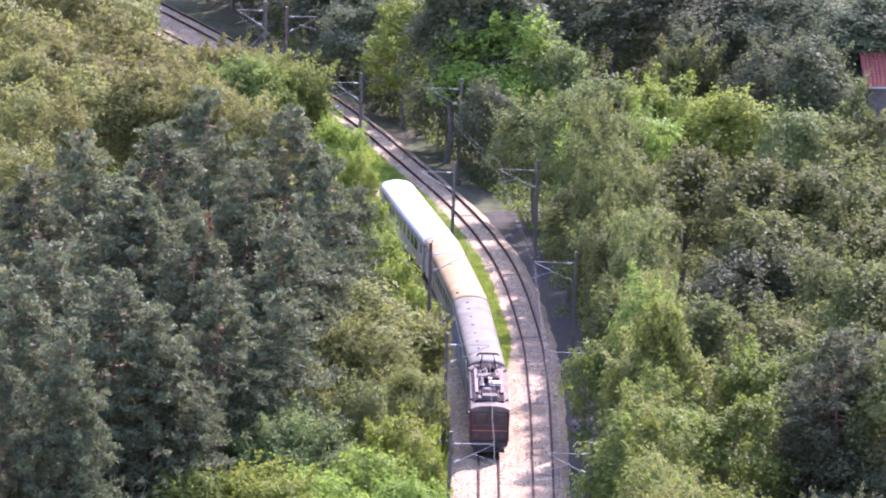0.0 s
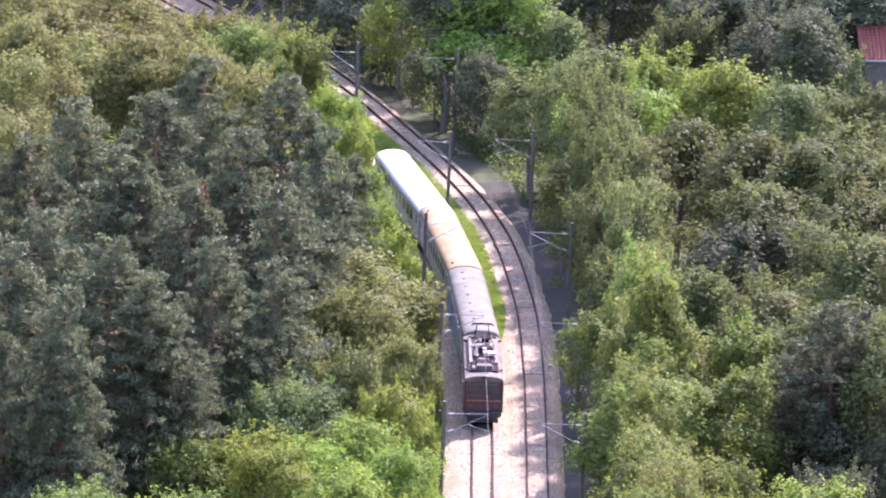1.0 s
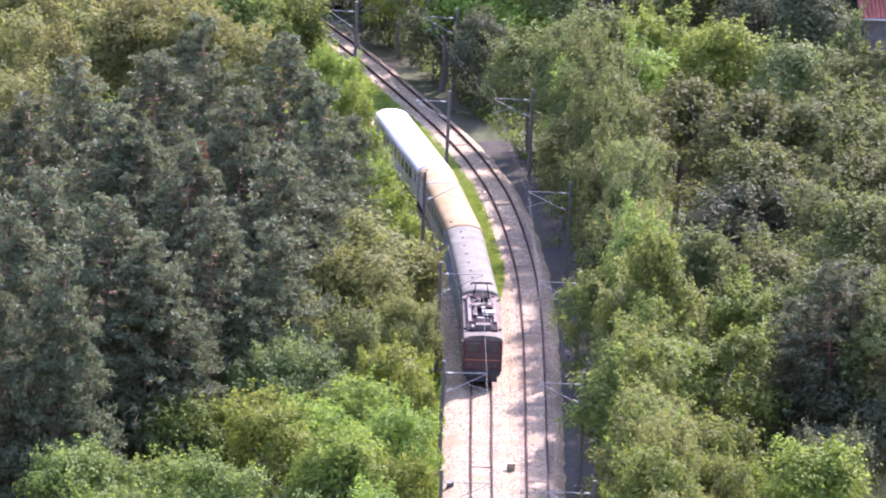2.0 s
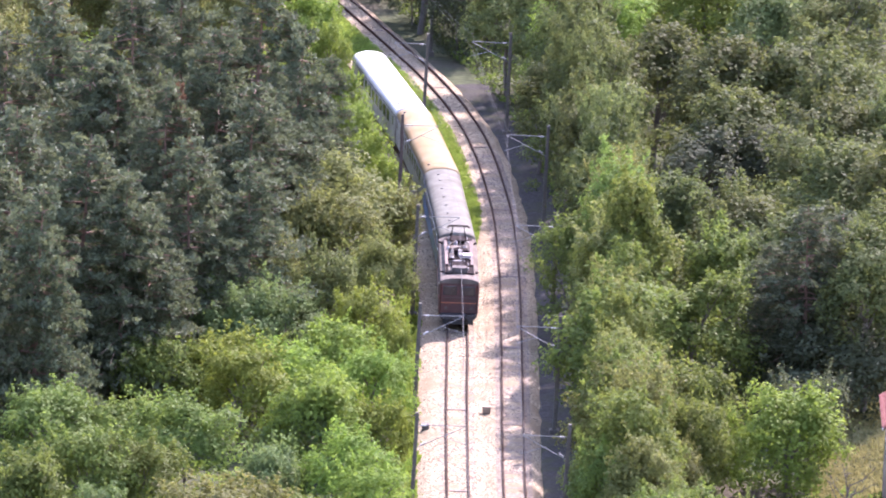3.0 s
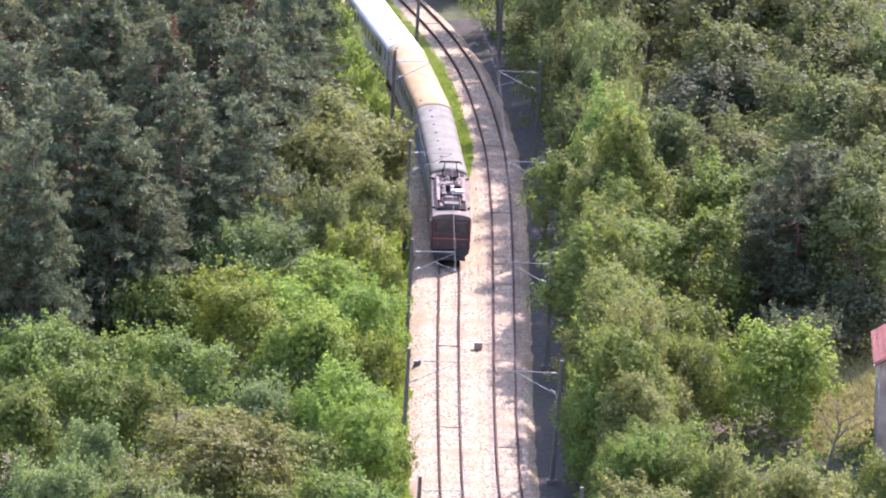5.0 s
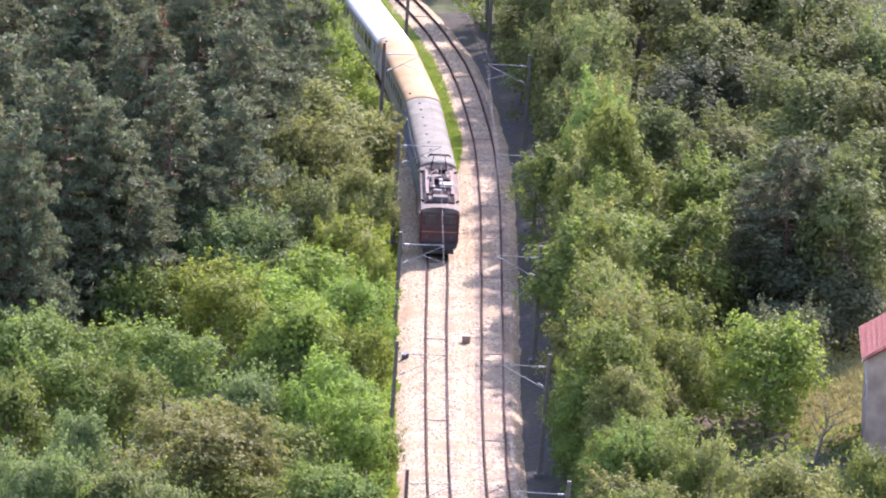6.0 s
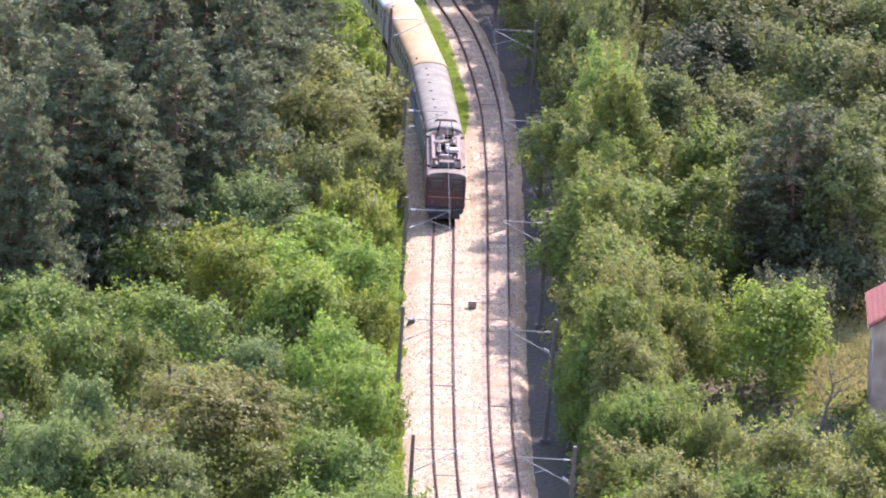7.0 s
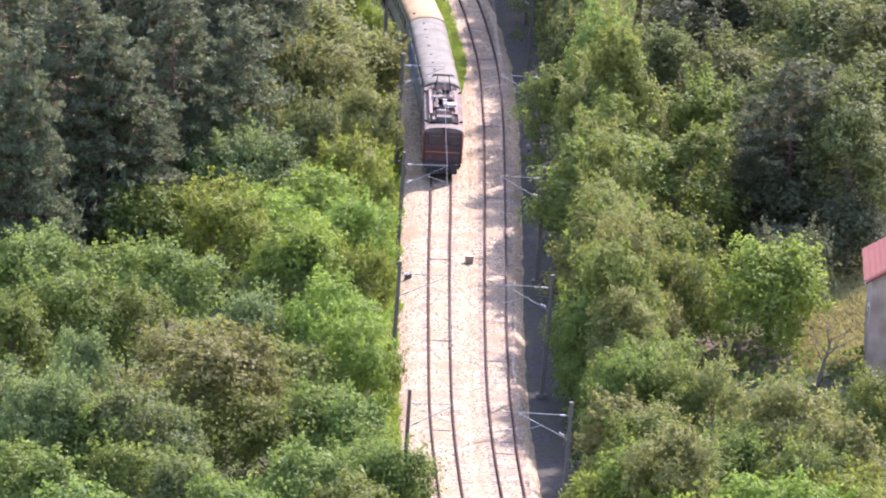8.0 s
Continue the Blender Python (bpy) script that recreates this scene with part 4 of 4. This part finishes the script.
def locomotive(length=14.9):
    """A flat-faced electric locomotive; its front looks towards -y, rails at z 0."""
    thing = new("locomotive")
    tagged(thing, "dark maroon electric locomotive with cream roof edge, on the track", "locomotive")
    a, b = -length / 2, length / 2
    bm = bmesh.new()
    rings = []
    for y, half, low in ((a, 1.3, 1.25), (a + 0.12, 1.42, 1.15), (a + 0.6, 1.5, 1.1), (0, 1.5, 1.1), (b - 0.6, 1.5, 1.1), (b - 0.12, 1.42, 1.15), (b, 1.3, 1.25)):
        top = 3.55 if abs(y) < length / 2 - 0.1 else 3.5
        rings.append([(-half, y, low), (half, y, low), (half, y, top - 0.25), (half * 0.97, y, top), (-half * 0.97, y, top), (-half, y, top - 0.25)])
    loft(bm, rings)
    body = part("body", bm, RED_PAINT, thing)
    part("roof", roof_shell(length + 0.1, 1.48, 3.5, 3.98, n=10), ROOF_CREAM, thing, "dusty cream roof with a dark deck")
    bm = bmesh.new()
    box(bm, 0, 0.1, 3.98, 2.2, length - 2.4, 0.14, 0.03)
    part("roof_deck", bm, ROOF_DARK, thing)
    bm = bmesh.new()
    box(bm, 0, 0, 0.98, 2.8, length - 0.3, 0.26, 0.05)
    box(bm, 0, 0, 0.65, 2.3, 3.6, 0.6, 0.08)
    part("underframe", bm, BLACK, thing)
    for s, y in ((-1, a), (1, b)):
        bm = bmesh.new()
        box(bm, 0, y + s * 0.02, 1.0, 2.6, 0.3, 0.42, 0.06)
        part("buffer_beam", bm, BLACK, thing)
        bm = bmesh.new()
        box(bm, 0, y - s * 0.02, 0.55, 2.3, 0.12, 0.35, 0.03)
        part("snow_plough", bm, BLACK, thing)
        buffers(thing, y + s * 0.12, s)
        for x in (-0.68, 0.68):
            bm = bmesh.new()
            box(bm, x, y - s * 0.02, 2.95, 1.05, 0.1, 0.72, 0.04)
            pane = part("windscreen", bm, GLASS, thing)
            bm = bmesh.new()
            tube(bm, (x, y + s * 0.06, 2.6), (x + 0.3, y + s * 0.06, 3.15), 0.015, sides=5)
            part("wiper", bm, BLACK, pane)
        for x in (-0.95, 0.95):
            bm = bmesh.new()
            tube(bm, (x, y + s * 0.0, 1.62), (x, y + s * 0.09, 1.62), 0.11, sides=14)
            part("headlight", bm, EQUIP, thing)
        bm = bmesh.new()
        tube(bm, (0, y - s * 0.5, 3.75), (0, y + s * 0.05, 3.75), 0.2, sides=14)
        part("roof_headlight", bm, ROOF_CREAM, thing)
        for z, t in ((2.02, 0.06),):
            bm = bmesh.new()
            box(bm, 0, y - s * 0.0, z, 2.66, 0.06, t, 0.01)
            part("stripe", bm, STRIPE, thing)
        bm = bmesh.new()
        box(bm, 0, y + s * 0.06, 2.42, 2.5, 0.04, 0.04)
        part("handrail", bm, EQUIP, thing)
    for s in (-1, 1):
        bm = bmesh.new()
        box(bm, s * 1.505, 0, 2.2, 0.03, length - 1.4, 0.09, 0.01)
        part("stripe", bm, STRIPE, thing)
        for k in range(5):
            bm = bmesh.new()
            box(bm, s * 1.5, -4 + 2 * k, 2.85, 0.06, 1.2, 0.55, 0.02)
            part("grille", bm, BLACK, thing)
        for y in (a + 1.3, b - 1.3):
            bm = bmesh.new()
            box(bm, s * 1.5, y, 2.85, 0.06, 0.7, 0.7, 0.03)
            part("cab_window", bm, GLASS, thing)
            bm = bmesh.new()
            box(bm, s * 1.5, y + (0.9 if y < 0 else -0.9), 2.3, 0.05, 0.65, 2.0, 0.03)
            part("cab_door", bm, RED_PAINT, thing)
        for y in (a + 2.2, b - 2.2):
            bm = bmesh.new()
            tube(bm, (s * 1.2, y, 3.85), (s * 1.42, y, 3.95), 0.07, sides=8)
            part("roof_vent", bm, ROOF_DARK, thing)
        bm = bmesh.new()
        tube(bm, (s * 1.08, a + 1.9, 4.12), (s * 1.08, b - 1.6, 4.12), 0.028, sides=6)
        part("roof_rail", bm, EQUIP, thing)
        for y in np.linspace(a + 2.0, b - 1.8, 5):
            bm = bmesh.new()
            tube(bm, (s * 1.08, y, 3.9), (s * 1.08, y, 4.12), 0.03, sides=6)
            part("rail_post", bm, EQUIP, thing)
    pantograph(thing, a + 3.1, False)
    pantograph(thing, b - 2.4, True)
    for x, y, sx, sy, sz, mat, name in (
            (0.0, a + 1.7, 1.15, 0.9, 0.42, EQUIP, "resistor_box"), (-0.72, a + 1.9, 0.3, 1.2, 0.22, ROOF_CREAM, "cable_duct"), (0.5, -0.9, 0.95, 0.9, 0.36, PORCELAIN, "circuit_breaker"),
            (-0.55, -1.4, 0.32, 2.2, 0.3, ROOF_CREAM, "cable_duct"), (-0.35, 1.7, 1.0, 1.0, 0.34, ROOF_CREAM, "transformer_lid"), (0.62, 2.2, 0.3, 2.6, 0.3, ROOF_CREAM, "cable_duct"),
            (0.15, 0.6, 1.1, 0.9, 0.42, ROOF_DARK, "switch_box"), (-0.2, -2.7, 0.7, 0.6, 0.3, PORCELAIN, "surge_arrester"), (0.1, -0.1, 0.3, 0.3, 0.5, PORCELAIN, "bushing"),
            (-0.95, 0.4, 0.26, 8.6, 0.2, RUST_POLE, "roof_grille"), (0.95, 0.4, 0.26, 8.6, 0.2, RUST_POLE, "roof_grille")):
        bm = bmesh.new()
        box(bm, x, y, 4.02 + sz / 2, sx, sy, sz, 0.05)
        part(name, bm, mat, thing)
    for x, y in ((-0.5, 0.2), (-0.5, -2.2), (0.3, -2.5), (0.5, 1.6), (-0.2, 3.4), (0.7, 3.3), (0.2, -1.2), (-0.8, 1.3)):
        bm = bmesh.new()
        for k in range(4):
            bmesh.ops.create_cone(bm, cap_ends=True, segments=10, radius1=0.15, radius2=0.1, depth=0.13, matrix=Matrix.Translation((x, y, 4.05 + 0.11 * k)))
        part("insulator", bm, PORCELAIN, thing)
    bm = bmesh.new()
    for p, q in (((-0.5, -2.2, 4.5), (-0.5, 0.2, 4.5)), ((-0.5, 0.2, 4.5), (0.5, 1.6, 4.5)), ((0.5, 1.6, 4.5), (0.7, 3.3, 4.5)), ((0.3, -2.5, 4.5), (0.2, -1.2, 4.5)), ((-0.8, 1.3, 4.5), (-0.2, 3.4, 4.5))):
        tube(bm, p, q, 0.045, sides=6)
    part("busbar", bm, EQUIP, thing)
    for y in (a + 3.5, b - 3.5):
        bogie(thing, y, 2.9, 0.6)
    return thing


def coach(paint, roof, label, vents, length=24.2):
    """A bogie passenger coach, rails at z 0."""
    thing = new("passenger_coach")
    tagged(thing, label, "railway coach", "coaches of the train")
    a, b = -length / 2, length / 2
    bm = bmesh.new()
    rings = []
    for y, half in ((a, 1.36), (a + 0.1, 1.42), (b - 0.1, 1.42), (b, 1.36)):
        rings.append([(-half, y, 1.1), (half, y, 1.1), (half, y, 3.2), (half * 0.985, y, 3.45), (-half * 0.985, y, 3.45), (-half, y, 3.2)])
    loft(bm, rings)
    part("body", bm, paint, thing)
    shell = part("roof", roof_shell(length + 0.05, 1.43, 3.35, 4.15, n=14), roof, thing)
    shell.data.polygons.foreach_set("use_smooth", [True] * len(shell.data.polygons))
    bm = bmesh.new()
    box(bm, 0, 0, 1.0, 2.6, length - 0.4, 0.3, 0.05)
    for y in (-2.6, 0.4, 3.0):
        box(bm, 0.2, y, 0.65, 1.9, 1.6, 0.5, 0.06)
    part("underframe", bm, BLACK, thing)
    for s, y in ((-1, a), (1, b)):
        bm = bmesh.new()
        box(bm, 0, y + s * 0.2, 2.35, 1.2, 0.5, 2.2, 0.1)
        part("gangway_bellows", bm, BLACK, thing)
        buffers(thing, y - s * 0.1, s)
        bm = bmesh.new()
        tube(bm, (-1.3, y + s * 0.03, 3.55), (1.3, y + s * 0.03, 3.55), 0.03, sides=6)
        part("end_handrail", bm, EQUIP, thing)
    for s in (-1, 1):
        for k in range(9):
            bm = bmesh.new()
            box(bm, s * 1.41, -8.2 + 2.05 * k, 2.65, 0.05, 1.35, 0.9, 0.03)
            part("window", bm, GLASS, thing)
        for y in (a + 1.1, b - 1.1):
            bm = bmesh.new()
            box(bm, s * 1.41, y, 2.25, 0.05, 0.85, 2.05, 0.03)
            door = part("door", bm, paint, thing)
            bm = bmesh.new()
            box(bm, s * 1.435, y, 2.75, 0.03, 0.5, 0.7, 0.02)
            part("door_window", bm, GLASS, door)
        bm = bmesh.new()
        box(bm, s * 1.44, 0, 3.36, 0.06, length - 0.4, 0.06, 0.01)
        part("rain_gutter", bm, BLACK, thing)
    for x, y in vents:
        bm = bmesh.new()
        tube(bm, (x, y, 3.85), (x, y, 4.2 - 0.2 * abs(x + 0.3)), 0.13, 0.1, sides=10)
        part("roof_vent", bm, BLACK, thing)
    for y in (a + 3.3, b - 3.3):
        bogie(thing, y, 2.5, 0.46)
    return thing


def put_on(line, thing, front, length):
    """Sets a vehicle with its front at y = front, along the chord of the line."""
    y0, y1 = front + 0.2 * length, front + 0.8 * length
    p, q = Vector((line_x(line, y0), y0, 0)), Vector((line_x(line, y1), y1, 0))
    way = (q - p).normalized()
    m = (p + q) / 2
    thing.matrix_basis = pose(m.x, m.y, 0, 0, 0, math.degrees(math.atan2(-way.x, way.y)))


put_on(LEFT, locomotive(), 644.7, 14.9)
put_on(LEFT, coach(COACH_BLUE, ROOF_GREY, "blue passenger coach with plain grey roof, behind the locomotive", [(-0.4, y) for y in (-9.6, -7.9, -5.2, -2.2, 1.0, 4.2, 7.2, 9.6)]), 660.4, 24.0)
put_on(LEFT, coach(COACH_GREY, ROOF_TAN, "passenger coach with rust-tinted tan roof, second in the train", [(-0.95, -10.6), (-0.95, 10.4), (0.75, 9.2)]), 684.9, 24.0)
put_on(LEFT, coach(COACH_GREY, ROOF_WHITE, "grubby passenger coach with pale silver roof, third in the train", [(-0.9, -10.2)]), 709.2, 23.8)
house(30.2, 592.0, 1.2, -91, 9.0, 7.0, 7.2, 2.2, PLASTER, ROOF_TILE, "tall old stained plaster barn with red clay-tile roof", "barn", 9.9)
house(32.4, 745.2, 6.6, 4, 9.0, 8.0, 4.6, 2.0, DARK_WALL, ROOF_TILE, "small house with red clay-tile roof half hidden by trees", "house", 5.5)
house(31.6, 757.5, 7.8, -6, 11.0, 8.0, 4.4, 2.2, DARK_WALL, OLD_TILE, "low house with brown weathered tile roof behind trees", "house", 6.0)


# ---- grass ----


def grass_patch(label, count, place, material, tall):
    """Blades of grass and weeds, each its own kite."""
    at = np.array([place() for _ in range(count)])
    n = unit(count) * (1, 1, 0.25)
    n /= np.linalg.norm(n, axis=1)[:, None]
    at[:, 2] += tall * 0.35
    mesh = leaves("grass", at, n, tall, tall * 0.3, 0.1)
    mesh.materials.clear()
    mesh.materials.append(material)
    tagged(new("grass", mesh), label, "grass", kind="stuff")


def wedge_place():
    while True:
        y = 668 + 125 * rng.random()
        a, b = line_x(LEFT, y) + 1.85, line_x(RIGHT, y) - 1.65
        b = a + (b - a) * smooth(664, 690, y)
        x = a + (b - a) * rng.random()
        if b > a and rng.random() < smooth(-0.2, 0.6, min(x - a, b - x)) * (0.75 + 0.7 * noise.noise((x * 0.5, y * 0.3, 9.0))):
            return x, y, -0.32


def edge_place(line, side, ya, yb, near, far):
    def place():
        y = ya + (yb - ya) * rng.random()
        off = near + (far - near) * rng.random() ** 1.5 + 0.5 * noise.noise((y * 0.3, side, 2.0))
        p = beside(line, y, side * off)
        return p.x, p.y, terrain(p.x, p.y) + 0.1
    return place


def slope_place():
    x, y = 25.5 + 9 * rng.random(), 588 + 40 * rng.random()
    return x, y, terrain(x, y)


grass_patch("bright green grass growing between the two tracks", 30000, wedge_place, GRASS, 0.32)
grass_patch("green weeds along the ballast edge", 14000, edge_place(LEFT, -1, 530, 770, 2.9, 4.6), LEAF_BRIGHT, 0.45)
# path-side weeds use the shade-darkened leaf colour
grass_patch("weeds along the dirt path, coloured dark for shade", 3500, edge_place(RIGHT, 1, 530, 790, 4.6, 6.2), LEAF_SHADE, 0.4)
grass_patch("dry yellow-green grass beside the barn", 15000, slope_place, DRY_GRASS, 0.45)


def sleepers(line, thing, sunk):
    """Sleepers in the ballast, which covers them by and by."""
    mesh = sleeper_mesh()
    at = thing.matrix_basis.inverted()
    for y in np.arange(532, 712, 0.62):
        way = line_way(line, y)
        ob = new("sleeper", mesh)
        ob.parent = thing
        ob.matrix_basis = at @ pose(line_x(line, y), y, 0.012 * math.sin(y * 7.3) - sunk, 0, 0, math.degrees(math.atan2(-way.x, way.y)))


sleepers(LEFT, left_track, 0.022)
sleepers(RIGHT, right_track, 0.008)
